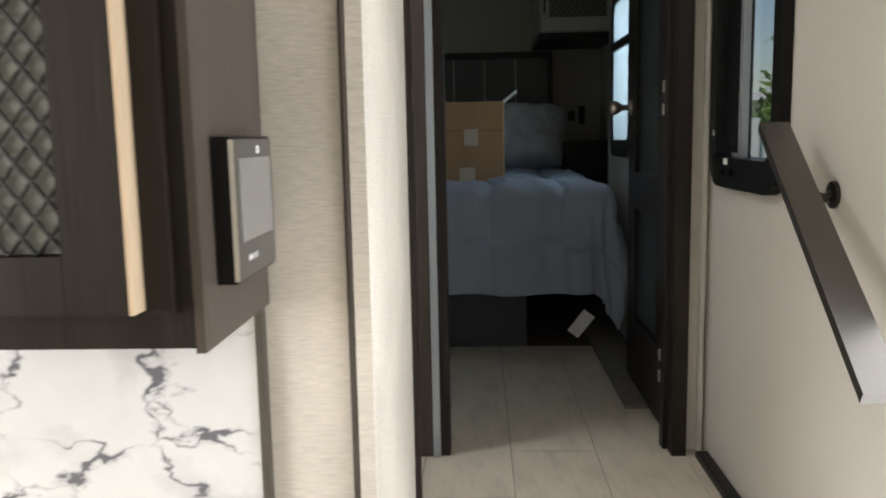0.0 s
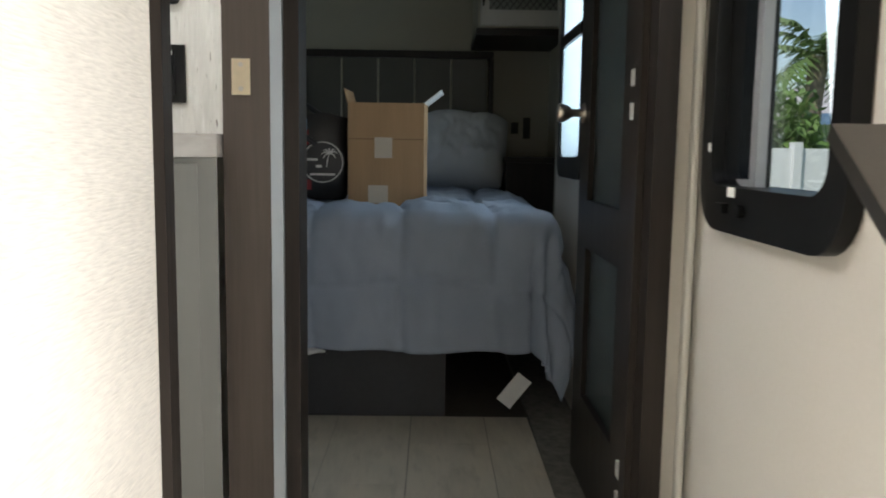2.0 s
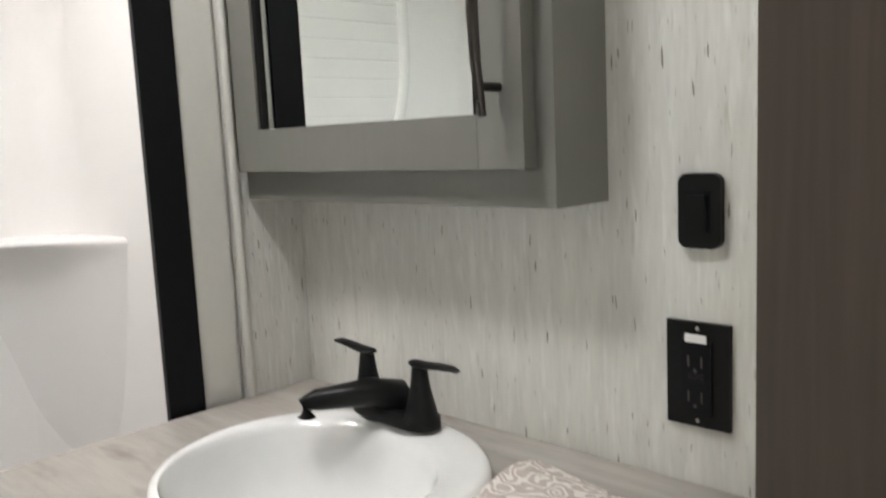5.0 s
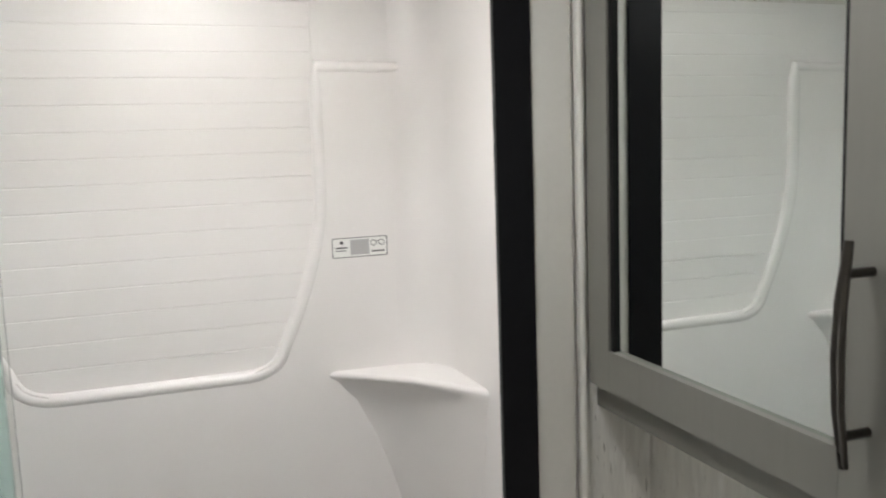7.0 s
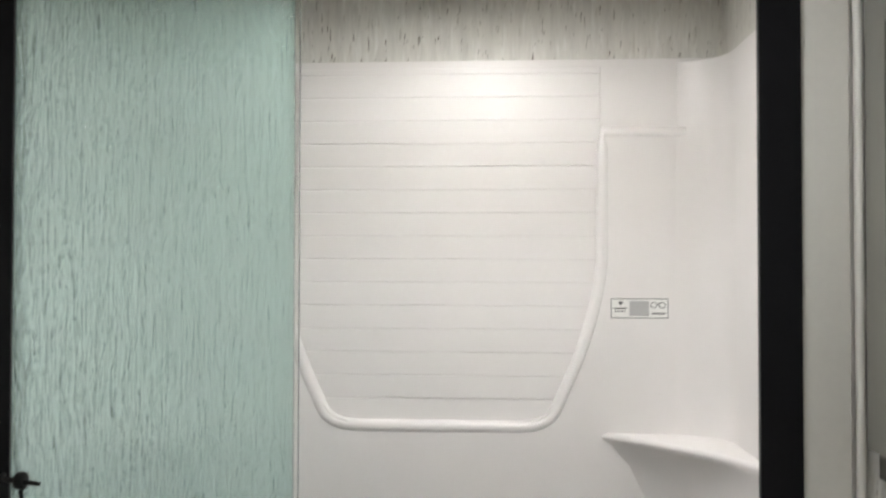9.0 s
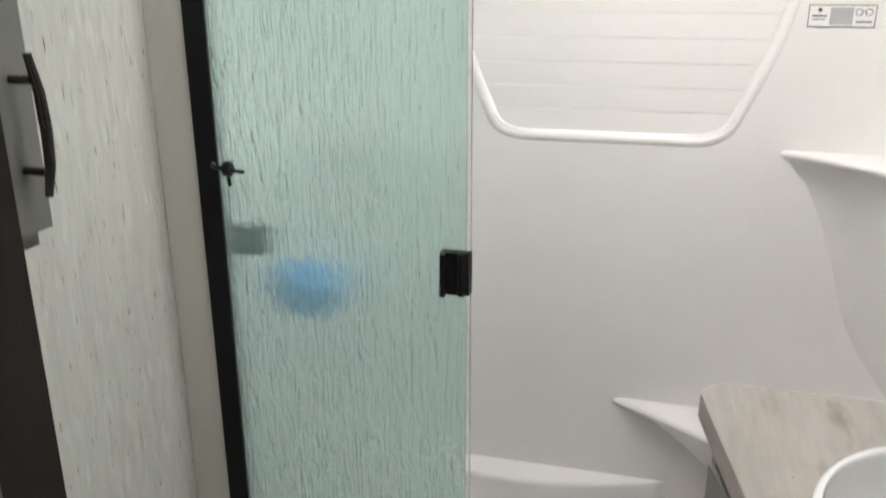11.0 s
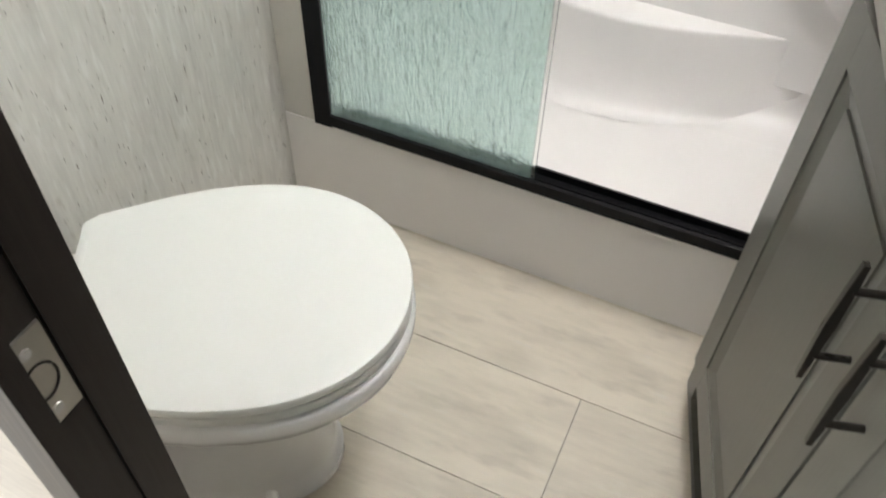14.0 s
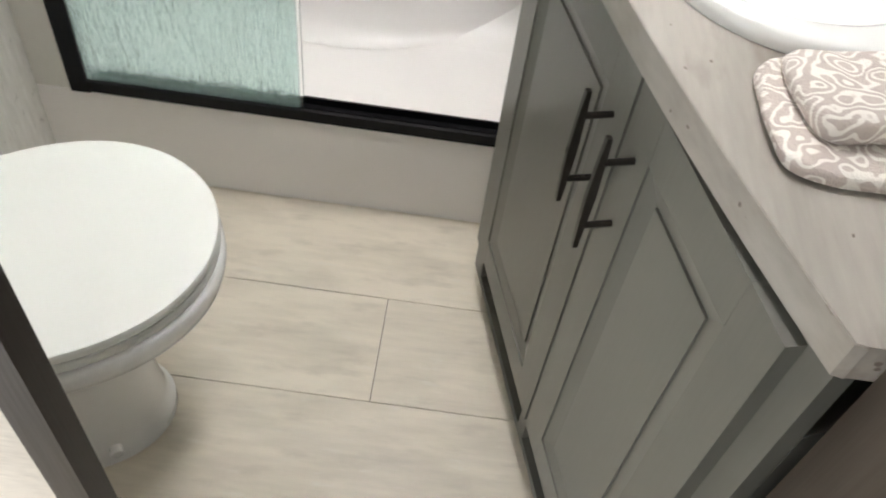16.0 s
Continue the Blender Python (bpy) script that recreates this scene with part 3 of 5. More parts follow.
part("cross_bar", block(0.700, 0.7105, 0.84, 1.245, 1.225, 1.262, 0.004), BLACKPLASTIC, w2)

# ---- hall ----
rail = thing("handrail", "flat dark bronze handrail sloping down the steps", "handrail")
ang = math.atan2(0.335, 0.527)
bar = block(-0.026, 0.026, -0.635, 0.0, -0.009, 0.009, 0.006, 3)
RM = Matrix.Translation((0.657, -0.918, 0.886)) @ Matrix.Rotation(radians(-4.3), 4, "Z") @ Matrix.Rotation(ang, 4, "X")
part("bar", moved(bar, RM), RAILMETAL, rail, smooth=40)
for s in (0.14, 0.56):
    c = RM @ Vector((0, -s, -0.009))
    part("bracket", join(tube([(0.727, c.y + 0.004, c.z - 0.036), (0.705, c.y + 0.002, c.z - 0.042), (c.x + 0.02, c.y, c.z - 0.024), (c.x + 0.002, c.y, c.z + 0.002)], [0.011, 0.009, 0.008, 0.010], 10),
         disc_prism(0.7235, c.y + 0.004, c.z - 0.036, "x", 0.024, 0.007, 20, 0.002)), BRONZE, rail, "dark cast bracket", smooth=40)

# upper kitchen cabinet with lattice glass door, and the control monitor on its side
uc = thing("kitchen_cabinet", "dark wooden wall cabinet with a lattice glass door ajar", "cabinet")
part("body", join(block(-0.62, -0.152, -1.708, -1.4765, 0.684, 1.9, 0.002)), DARKWOOD, uc)
part("side_panel", block(-0.1517, -0.142, -1.712, -1.477, 0.680, 1.9, 0.002), TAUPEWOOD, uc, "taupe wood-grain side panel")
part("hinge_strip", block(-0.196, -0.168, -1.722, -1.7085, 0.72, 1.9, 0.003), DARKWOOD, uc)
ud = part("door", stile_ring(-0.60, -0.198, 0.725, 1.88, 0.072, 0.060, 0.054, 0.06, -1.745, -1.722), DARKWOOD, uc)
part("edge_band", block(-0.1977, -0.1935, -1.748, -1.722, 0.725, 1.88, 0.001), RAWWOOD, ud, "pale bare wood edge")
part("glass", block(-0.530, -0.256, -1.730, -1.727, 0.78, 1.825, 0), FROSTED, ud, "frosted glass pane")
part("lattice", lattice(-0.527, -0.259, 0.780, 1.22, -1.735, 0.027, 0.0023), LATTICE, ud, "black diagonal lattice")
mon = thing("monitor", "small grey wall monitor with a black edge", "monitor")
mo = part("housing", block(-0.1416, -0.122, -1.668, -1.522, 0.738, 0.884, 0.006, 3), BLACKPLASTIC, mon, smooth=40)
part("bezel", block(-0.1225, -0.1195, -1.665, -1.524, 0.741, 0.881, 0.0012), mat("grey_bezel_plastic", (0.075, 0.07, 0.065), 0.35, var=0.06), mon, "dark grey plastic bezel")
part("trim", block(-0.1237, -0.1193, -1.6695, -1.6655, 0.741, 0.881, 0.001), NICKEL, mon, "bright metal edge")
part("screen", block(-0.1200, -0.1188, -1.652, -1.533, 0.778, 0.862, 0.0003), SCREEN, mon, "matt grey screen")
for k in range(3):
    part("button", block(-0.1198, -0.1182, -1.632 + k * 0.012, -1.625 + k * 0.012, 0.757, 0.763, 0.0006), PAPER if k < 1 else GREYINK, mon)
part("badge", block(-0.1198, -0.1185, -1.586, -1.578, 0.866, 0.874, 0.0004), PAPER, mon, "small pale mark")
struct("backsplash", block(-2.0, -0.160, -1.4825, -1.4695, 0.20, 0.6835, 0.001), MARBLE, "white marble-look backsplash with grey veins", "backsplash")
struct("backsplash_edge", block(-0.1597, -0.150, -1.486, -1.4695, 0.20, 0.6835, 0.002), RAILMETAL, "slim brushed metal edging", "trim")

# ---- bedroom ----
bd = tagged(thing("door_2", "open dark wooden bedroom door with two smoked glass panes", "door"), kind="structure")
X0, X1 = 0.645, 0.678
lf = part("leaf", join(block(X0, X1, -0.12, 0.0, 0.012, 1.92, 0.003), block(X0, X1, 0.36, 0.478, 0.012, 1.92, 0.003), block(X0, X1, 0.0002, 0.3598, 0.012, 0.24, 0.003),
          block(X0, X1, 0.0002, 0.3598, 0.625, 0.745, 0.003), block(X0, X1, 0.0002, 0.3598, 1.80, 1.92, 0.003)), DARKWOOD, bd)
part("pane", block(0.659, 0.664, 0.001, 0.359, 0.2405, 0.6245, 0), DOORGLASS, lf, "smoked textured glass")
part("pane", block(0.659, 0.664, 0.001, 0.359, 0.7455, 1.7995, 0), DOORGLASS, lf, "smoked textured glass")
kn = part("knob", join(disc_prism(0.6415, 0.43, 0.965, "x", 0.026, 0.006, 24, 0.002), tube([(0.64, 0.43, 0.965), (0.612, 0.43, 0.965), (0.600, 0.43, 0.965), (0.585, 0.43, 0.965), (0.575, 0.43, 0.965), (0.572, 0.43, 0.965)],
          [0.010, 0.010, 0.019, 0.025, 0.022, 0.012], 20)), NICKEL, lf, "satin nickel knob", smooth=50)
for zz in (0.218, 0.972, 1.72):
    part("hinge", join(block(0.6225, 0.6318, -0.196, -0.150, zz - 0.046, zz - 0.016, 0.001), block(0.6225, 0.6318, -0.196, -0.150, zz + 0.016, zz + 0.046, 0.001),
         block(0.6265, 0.6319, -0.205, -0.1965, zz - 0.046, zz + 0.046, 0.001)), HINGEMETAL, bd, "satin nickel hinge")

bed = thing("bed", "bed with a rumpled blue-grey comforter on a dark base", "bed")
part("base", block(-1.25, 0.305, 0.905, 2.57, 0.0005, 0.30, 0.004), BEDBASE, bed)
part("mattress", block(-1.30, 0.56, 0.89, 2.57, 0.3005, 0.60, 0.05, 4), SHEET, bed, smooth=50)
rnd = random.Random(4)


def comforter():
    """Quilted cover: a grid bent over the bed's top, foot and side, with folds."""
    bm = bmesh.new()
    nu, nv = 230, 210
    grid = []
    for j in range(nv + 1):
        row = []
        for i in range(nu + 1):
            # u across from the far side (-1.34) to the side that hangs by the wall; v along from the headboard to the foot
            u, v = -1.34 + 2.33 * i / nu, 2.45 - 2.04 * j / nv
            x, y, z = u, v, 0.674
            over, foot, r = max(0.0, u - 0.57), max(0.0, 0.90 - v), 0.06
            far = math.hypot(over, foot)
            dx, dy = (over / far, foot / far) if far > 0 else (0.0, 0.0)
            if far > 0:
                a = min(far / r, math.pi / 2)
                out = r * math.sin(a) + 0.11 * min(1, max(0, far - 0.05) / 0.38) * (dx + 0.18 * dy)
                x, y = min(u, 0.57) + dx * out, max(v, 0.90) - dy * out
                z -= r * (1 - math.cos(a)) + max(0, far - r * math.pi / 2) * 0.95
            p = Vector((u * 3.1, v * 3.1, 0.3))
            puff = 0.024 * noise.noise(p) + 0.014 * noise.noise(p * 3.1) + 0.007 * noise.noise(Vector((u * 24, v * 13, 1)))
            wu, wv = 0.07 * noise.noise(Vector((u * 1.5, v * 2.2, 5))), 0.07 * noise.noise(Vector((u * 2.2, v * 1.5, 8)))
            seam_u, seam_v = abs(((u + wu + 0.12) / 0.29 + 0.5) % 1 - 0.5) * 0.29, abs(((v + wv - 0.22) / 0.40 + 0.5) % 1 - 0.5) * 0.40
            q = min(seam_u, seam_v)
            puff += 0.016 * min(1, q / 0.10) ** 0.6 - 0.016 * math.exp(-(q / 0.013) ** 2)
            # gathers running off the seams
            puff += 0.006 * math.exp(-(q / 0.05) ** 2) * noise.noise(Vector((u * 34, v * 34, 7)))
            hang = min(1, max(0, far - 0.08) / 0.2)
            along = u if over <= 0 else (v if foot <= 0 else math.atan2(foot, over) * 0.4)
            fold = hang * (0.018 * noise.noise(Vector((along * 7, far * 1.5, 9))) + 0.012 * math.sin(along * 27 + 2 * noise.noise(p)))
            if far > 0:
                x, y = x + dx * (puff * (1 - 0.6 * hang) + fold), y - dy * (puff * (1 - 0.35 * hang) + fold)
                z += 0.3 * puff * (1 - hang) + 0.010 * hang * noise.noise(Vector((u * 4, v * 4, 2)))
            else:
                z += puff
            z = max(z, 0.055)
            x = min(x, 0.716 if y > -0.1 else x)
            row.append(bm.verts.new((x, y, z)))
        grid.append(row)
    for j in range(nv):
        for i in range(nu):
            bm.faces.new((grid[j][i], grid[j][i + 1], grid[j + 1][i + 1], grid[j + 1][i]))
    return bm


cf = part("comforter", comforter(), COMFORTER, bed, "quilted blue-grey comforter", smooth=180)
sol = cf.modifiers.new("thickness", "SOLIDIFY")
sol.thickness, sol.offset = 0.018, -1
part("sheet_edge", tube([(-0.36 + 0.028 * k, 0.862 + 0.004 * math.sin(k * 1.3), 0.232 - 0.0012 * k + 0.006 * math.sin(k * 0.9)) for k in range(11)], [0.004] + [0.013 + 0.004 * math.sin(k * 2.1) for k in range(9)] + [0.003], 8), SHEET, bed, "white sheet showing under the cover")
tg = part("care_tag", moved(block(-0.0275, 0.0275, -0.0006, 0.0006, -0.055, 0.055, 0), Matrix.Translation((0.522, 0.825, 0.112)) @ Matrix.Rotation(radians(38), 4, "Y")), PAPER, bed, "white care label hanging from the hem")

hb = thing("headboard", "dark padded headboard with upright channels", "headboard")
x = -1.34
k = 0
while x < 0.53:
    x2 = min(x + 0.187, 0.54)
    part("channel", block(x + 0.002, x2 - 0.002, 2.585, 2.66, 0.55, 1.335, 0.018, 4), HEADBOARD, hb, smooth=50)
    part("piping", tube([(x, 2.584, 0.56), (x, 2.582, 1.33)], 0.006, 8), PIPING, hb, "pale raised piping", smooth=60)
    x += 0.187
part("top_rail", block(-1.36, 0.56, 2.57, 2.661, 1.336, 1.372, 0.006), DARKWOOD, hb)
part("end_post", block(0.5415, 0.562, 2.575, 2.661, 0.0005, 1.335, 0.004), DARKWOOD, hb)


def puffed(wx, wy, wz, seed, n=52):
    """A stuffed cushion: two sheets joined at the seam, dented by noise."""
    bm = bmesh.new()
    top, bot = [], []
    for j in range(n + 1):
        for i in range(n + 1):
            u, v = 2 * i / n - 1, 2 * j / n - 1
            h = (max(0, 1 - abs(u) ** 3.2) * max(0, 1 - abs(v) ** 3.2)) ** 0.45
            pinch = 1 - 0.08 * (u * u * v * v)
            q = 0.10 * noise.noise(Vector((u * 1.25 + seed, v * 1.25, 0))) + 0.08 * noise.noise(Vector((u * 3.2, v * 3.2 + seed, 1))) + 0.035 * noise.noise(Vector((u * 10, v * 5 + seed, 2)))
            p = (u * wx / 2 * pinch * (1 - 0.05 * (1 - v * v)), v * wy / 2 * pinch * (1 - 0.05 * (1 - u * u)))
            top.append(bm.verts.new((*p, wz * 0.5 * h * (1 + 1.5 * q) + 0.002)))
            bot.append(bm.verts.new((*p, -wz * 0.5 * h * (1 + q) - 0.002)))
    m = n + 1
    for j in range(n):
        for i in range(n):
            a = j * m + i
            bm.faces.new((top[a], top[a + 1], top[a + m + 1], top[a + m]))
            bm.faces.new((bot[a], bot[a + m], bot[a + m + 1], bot[a + 1]))
    edge = [i for i in range(m)] + [j * m + n for j in range(1, m)] + [n * m + i for i in range(n - 1, -1, -1)] + [j * m for j in range(n - 1, 0, -1)]
    for a, b in zip(edge, edge[1:] + edge[:1]):
        bm.faces.new((top[a], bot[a], bot[b], top[b]))
    return bm


pl = tagged(part("pillow", puffed(0.45, 0.40, 0.31, 3), PILLOWCLOTH, None, smooth=180), "pale grey pillow leaning on the headboard", "pillow")
pl.matrix_world = pose(0.40, 2.36, 0.868, 58, 4, -6)
bx = thing("cardboard_box", "brown cardboard box with open flaps and paper labels", "box", pose(0.095, 1.30, 0.668, 0, 0, -3))
wb, db, hb2 = 0.268, 0.20, 0.360
for q in ((-wb / 2, wb / 2, -db / 2, -db / 2 + 0.004), (-wb / 2, wb / 2, db / 2 - 0.004, db / 2), (-wb / 2, -wb / 2 + 0.004, -db / 2 + 0.0042, db / 2 - 0.0042), (wb / 2 - 0.004, wb / 2, -db / 2 + 0.0042, db / 2 - 0.0042)):
    part("side", block(*q, 0, hb2, 0.001), CARD, bx)
part("bottom", block(-wb / 2 + 0.005, wb / 2 - 0.005, -db / 2 + 0.005, db / 2 - 0.005, 0.001, 0.005, 0), CARD, bx)
part("flap", moved(block(0, 0.075, -db / 2, db / 2, -0.002, 0.002, 0.001), Matrix.Translation((wb / 2, 0, hb2)) @ Matrix.Rotation(radians(-38), 4, "Y")), PAPER, bx, "pale inner side of a flap")
part("flap", moved(block(-0.05, 0, -db / 2, db / 2, -0.002, 0.002, 0.001), Matrix.Translation((-wb / 2, 0, hb2)) @ Matrix.Rotation(radians(74), 4, "Y")), CARD, bx)
# the fold's shade is put into a strip of darker cardboard colour
part("fold_line", block(-wb / 2 + 0.002, wb / 2 - 0.002, -db / 2 - 0.0012, -db / 2 - 0.0002, 0.232, 0.236, 0), mat("cardboard_crease_shade", (0.27, 0.165, 0.09), 0.85), bx)
part("label", block(-0.040, 0.022, -db / 2 - 0.0016, -db / 2 - 0.0002, 0.168, 0.240, 0), TAPE, bx, "torn paper label")
part("label", block(-0.062, 0.008, -db / 2 - 0.0016, -db / 2 - 0.0002, 0.010, 0.072, 0), TAPE, bx, "paper label")

bg = thing("shopping_bag", "red, white and black woven shopping bag with a round print", "bag", pose(-0.235, 1.36, 0.680, 0, 0, 5))
N = 40
loops = []
for zz, sx, sy in ((0.0, 0.165, 0.075), (0.02, 0.175, 0.085), (0.10, 0.182, 0.092), (0.20, 0.180, 0.085), (0.27, 0.176, 0.070), (0.305, 0.174, 0.060)):
    loops.append([(px + 0.009 * noise.noise(Vector((px * 18, zz * 14, 1))), py + 0.012 * noise.noise(Vector((px * 15, zz * 15, 4))), zz + (0.012 * math.sin(px * 22) if zz > 0.25 else 0)) for px, py, _ in oval(0, 0, sx, sy, 0, N, 5)])
part("body", rings(loops), BAGBLACK, bg, smooth=50)


def patch(x0, x1, z0, z1, off, seg=8):
    bm = bmesh.new()
    vs = [[bm.verts.new((x0 + (x1 - x0) * i / seg, -(0.0935 if 0.03 < z < 0.24 else 0.088) - off, z)) for i in range(seg + 1)] for z in (z0, z1)]
    back = [[bm.verts.new((v.co.x, v.co.y + 0.004, v.co.z)) for v in r] for r in vs]
    for g, s in ((vs, 1), (back, -1)):
        for i in range(seg):
            f = (g[0][i], g[0][i + 1], g[1][i + 1], g[1][i])
            bm.faces.new(f[::s])
    return bm


part("panel", patch(-0.165, 0.035, 0.200, 0.252, 0.002), BAGRED, bg, "red band")
part("panel", patch(-0.165, -0.045, 0.075, 0.194, 0.002), BAGWHITE, bg, "white checked panel")
part("panel", patch(-0.165, 0.045, 0.038, 0.0745, 0.002), BAGRED, bg, "red band")
part("panel", patch(-0.02, 0.03, 0.246, 0.29, 0.004), BAGBLUE, bg, "pale blue band")
part("panel", patch(-0.044, 0.012, 0.075, 0.194, 0.002), BAGWHITE, bg, "white panel")
ch = bmesh.new()
for r in range(10):
    for c in range(10):
        if (r + c) % 2:
            slab(ch, -0.164 + c * 0.0118, -0.1522 + c * 0.0118, -0.0972, -0.0958, 0.077 + r * 0.0116, 0.0886 + r * 0.0116)
part("check_print", ch, BAGBLACK, bg)
em = part("emblem", disc_prism(0.085, -0.0985, 0.138, "y", 0.078, 0.003, 36), BAGBLACK, bg, "black round emblem")
part("emblem_ring", tube([(0.085 + 0.072 * math.cos(a * math.tau / 36), -0.1002, 0.138 + 0.072 * math.sin(a * math.tau / 36)) for a in range(37)], 0.0022, 6), PAPER, em)
palm = [tube([(0.10, -0.1004, 0.120), (0.103, -0.1004, 0.150), (0.110, -0.1004, 0.170)], 0.0022, 5)]
for a in (10, 50, 95, 140, 180, 220, 320):
    palm.append(tube([(0.110, -0.1004, 0.170), (0.110 + 0.018 * math.cos(radians(a)), -0.1004, 0.170 + 0.014 * math.sin(radians(a)) + 0.004), (0.110 + 0.03 * math.cos(radians(a)), -0.1004, 0.166 + 0.022 * math.sin(radians(a)))], [0.003, 0.0025, 0.001], 5))
part("emblem_palm", join(*palm), PAPER, em)
part("emblem_bar", join(block(0.030, 0.068, -0.1012, -0.0998, 0.143, 0.151, 0), block(0.062, 0.082, -0.1012, -0.0998, 0.118, 0.128, 0), block(0.040, 0.13, -0.1012, -0.0998, 0.090, 0.098, 0)), PAPER, em, "pale bars of print")
for s in (-1, 1):
    part("strap", tube([(-0.11, s * 0.07, 0.29), (-0.09, s * 0.10, 0.315), (-0.03, s * 0.115, 0.29), (0.03, s * 0.115, 0.225), (0.06, s * 0.105, 0.20)] if s < 0 else
         [(-0.10, 0.06, 0.29), (-0.07, 0.07, 0.335), (0.02, 0.07, 0.345), (0.09, 0.065, 0.30)], 0.010, 8), BAGBLACK, bg, smooth=60)

ns = thing("nightstand", "dark bedside cabinet against the wall", "nightstand")
part("body", block(0.60, 0.858, 2.16, 2.655, 0.0005, 0.815, 0.003), DARKWOOD, ns)
part("top", block(0.590, 0.859, 2.14, 2.656, 0.8155, 0.842, 0.004), DARKWOOD, ns)
bc = thing("bedroom_cabinet", "pale wall cabinet with a lattice glass door", "cabinet")
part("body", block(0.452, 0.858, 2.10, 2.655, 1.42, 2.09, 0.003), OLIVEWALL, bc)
part("bottom_ledge", join(block(0.444, 0.859, 2.085, 2.656, 1.388, 1.4195, 0.004)), DARKWOOD, bc)
d3 = part("door", rect_ring(0.462, 0.85, 1.43, 2.07, 0.038, 0.04, 0.07, 0.07, 2.082, 2.0995), mat("pale_cabinet_paint", (0.40, 0.39, 0.36), 0.4, var=0.05), bc)
part("glass", block(0.499, 0.811, 2.092, 2.095, 1.499, 2.001, 0), FROSTED, d3)
part("lattice", lattice(0.502, 0.808, 1.502, 1.998, 2.089, 0.03, 0.002), LATTICE, d3)
part("pull", tube([(0.474, 2.081, 1.52), (0.474, 2.06, 1.525), (0.474, 2.06, 1.61), (0.474, 2.081, 1.615)], 0.005, 8), BLACKPLASTIC, d3)
for xa, xb, nm, lab in ((0.664, 0.702, "light_switch", "black wall switch beside the bed"), (0.727, 0.765, "wall_outlet", "black wall outlet beside the bed")):
    sw = thing(nm, lab, "switch" if "switch" in nm else "outlet")
    hh = 0.03 if "switch" in nm else 0.055
    part("plate", block(xa, xb, 2.653, 2.6615, 0.99 - hh, 0.99 + hh, 0.002), BLACKPLASTIC, sw)
    part("insert", block(xa + 0.01, xb - 0.01, 2.650, 2.6528, 0.99 - hh * 0.5, 0.99 + hh * 0.5, 0.001), BLACKMETAL, sw)
part("bedside_carpet", block(0.575, 0.727, 0.10, 2.13, -0.0035, 0.0135, 0.003), CARPET)
tagged(bpy.data.objects["bedside_carpet"], "grey carpet strip beside the bed", "carpet", "", "structure")

# ---- bathroom: shower ----
XF = -0.985                      # plane of the shower frame
st = thing("shower_stall", "white moulded acrylic shower surround with shelves", "shower stall")
part("back_wall", block(-1.69, -1.639, -1.43, -0.08, 0.16, 1.940, 0.003), ACRYLIC, st)
part("side_wall", block(-1.6395, -1.003, -1.445, -1.412, 0.0005, 1.93, 0.004), ACRYLIC, st)
part("side_wall", block(-1.6395, -1.003, -0.128, -0.090, 0.0005, 1.93, 0.004), ACRYLIC, st)
# pan with a curb, a dished floor and coved corners
pan = bmesh.new()
slab(pan, -1.6395, -1.06, -1.4118, -0.1285, 0.0005, 0.06)
part("pan", soften(pan, 0.004), ACRYLIC, st)
curb = block(-1.0598, -0.990, -1.4445, -0.135, 0.0005, 0.225, 0.010, 4)
part("curb", curb, ACRYLIC, st, "low white shower curb", smooth=40)
cove = []
for k in range(7):
    a = radians(90 * k / 6)
    cove.append((-1.6395 + 0.10 * (1 - math.sin(a)), 0.06 + 0.10 * (1 - math.cos(a))))
cv = bmesh.new()
A = [cv.verts.new((x, -1.411, z)) for x, z in cove] + [cv.verts.new((-1.6395, -1.411, 0.0602))]
Bv = [cv.verts.new((x, -0.129, z)) for x, z in cove] + [cv.verts.new((-1.6395, -0.129, 0.0602))]
for i in range(len(A)):
    j = (i + 1) % len(A)
    cv.faces.new((A[i], A[j], Bv[j], Bv[i]))
cv.faces.new(A[::-1]), cv.faces.new(Bv)
part("cove", cv, ACRYLIC, st, smooth=60)


def wall_ledge(z, depth, y0, y1, thick, drop):
    """A bow-fronted ledge moulded on the back wall, its underside running back into the wall."""
    n = 24
    top = [(-1.6392 + depth * (1 - (2 * k / n - 1) ** 2) ** 1.35, y0 + (y1 - y0) * k / n) for k in range(n + 1)]
    bm = bmesh.new()
    rows = [[bm.verts.new((-1.6392 + (x + 1.6392) * f, y, z - q)) for x, y in top] for f, q in
            ((0.0, 0.0), (0.90, 0.0), (0.96, 0.002), (1.0, 0.008), (1.0, thick), (1.0, drop * 0.3), (1.02, drop * 0.55), (1.08, drop * 0.72), (1.20, drop * 0.85), (1.36, drop * 0.94), (1.55, drop * 0.985), (1.75, drop))]
    for a, b in zip(rows, rows[1:]):
        for i in range(n):
            bm.faces.new((a[i], a[i + 1], b[i + 1], b[i]))
    return bm


part("ledge", wall_ledge(0.285, 0.100, -1.41, -0.48, 0.016, 0.223), ACRYLIC, st, "bow-fronted foot ledge", smooth=50)


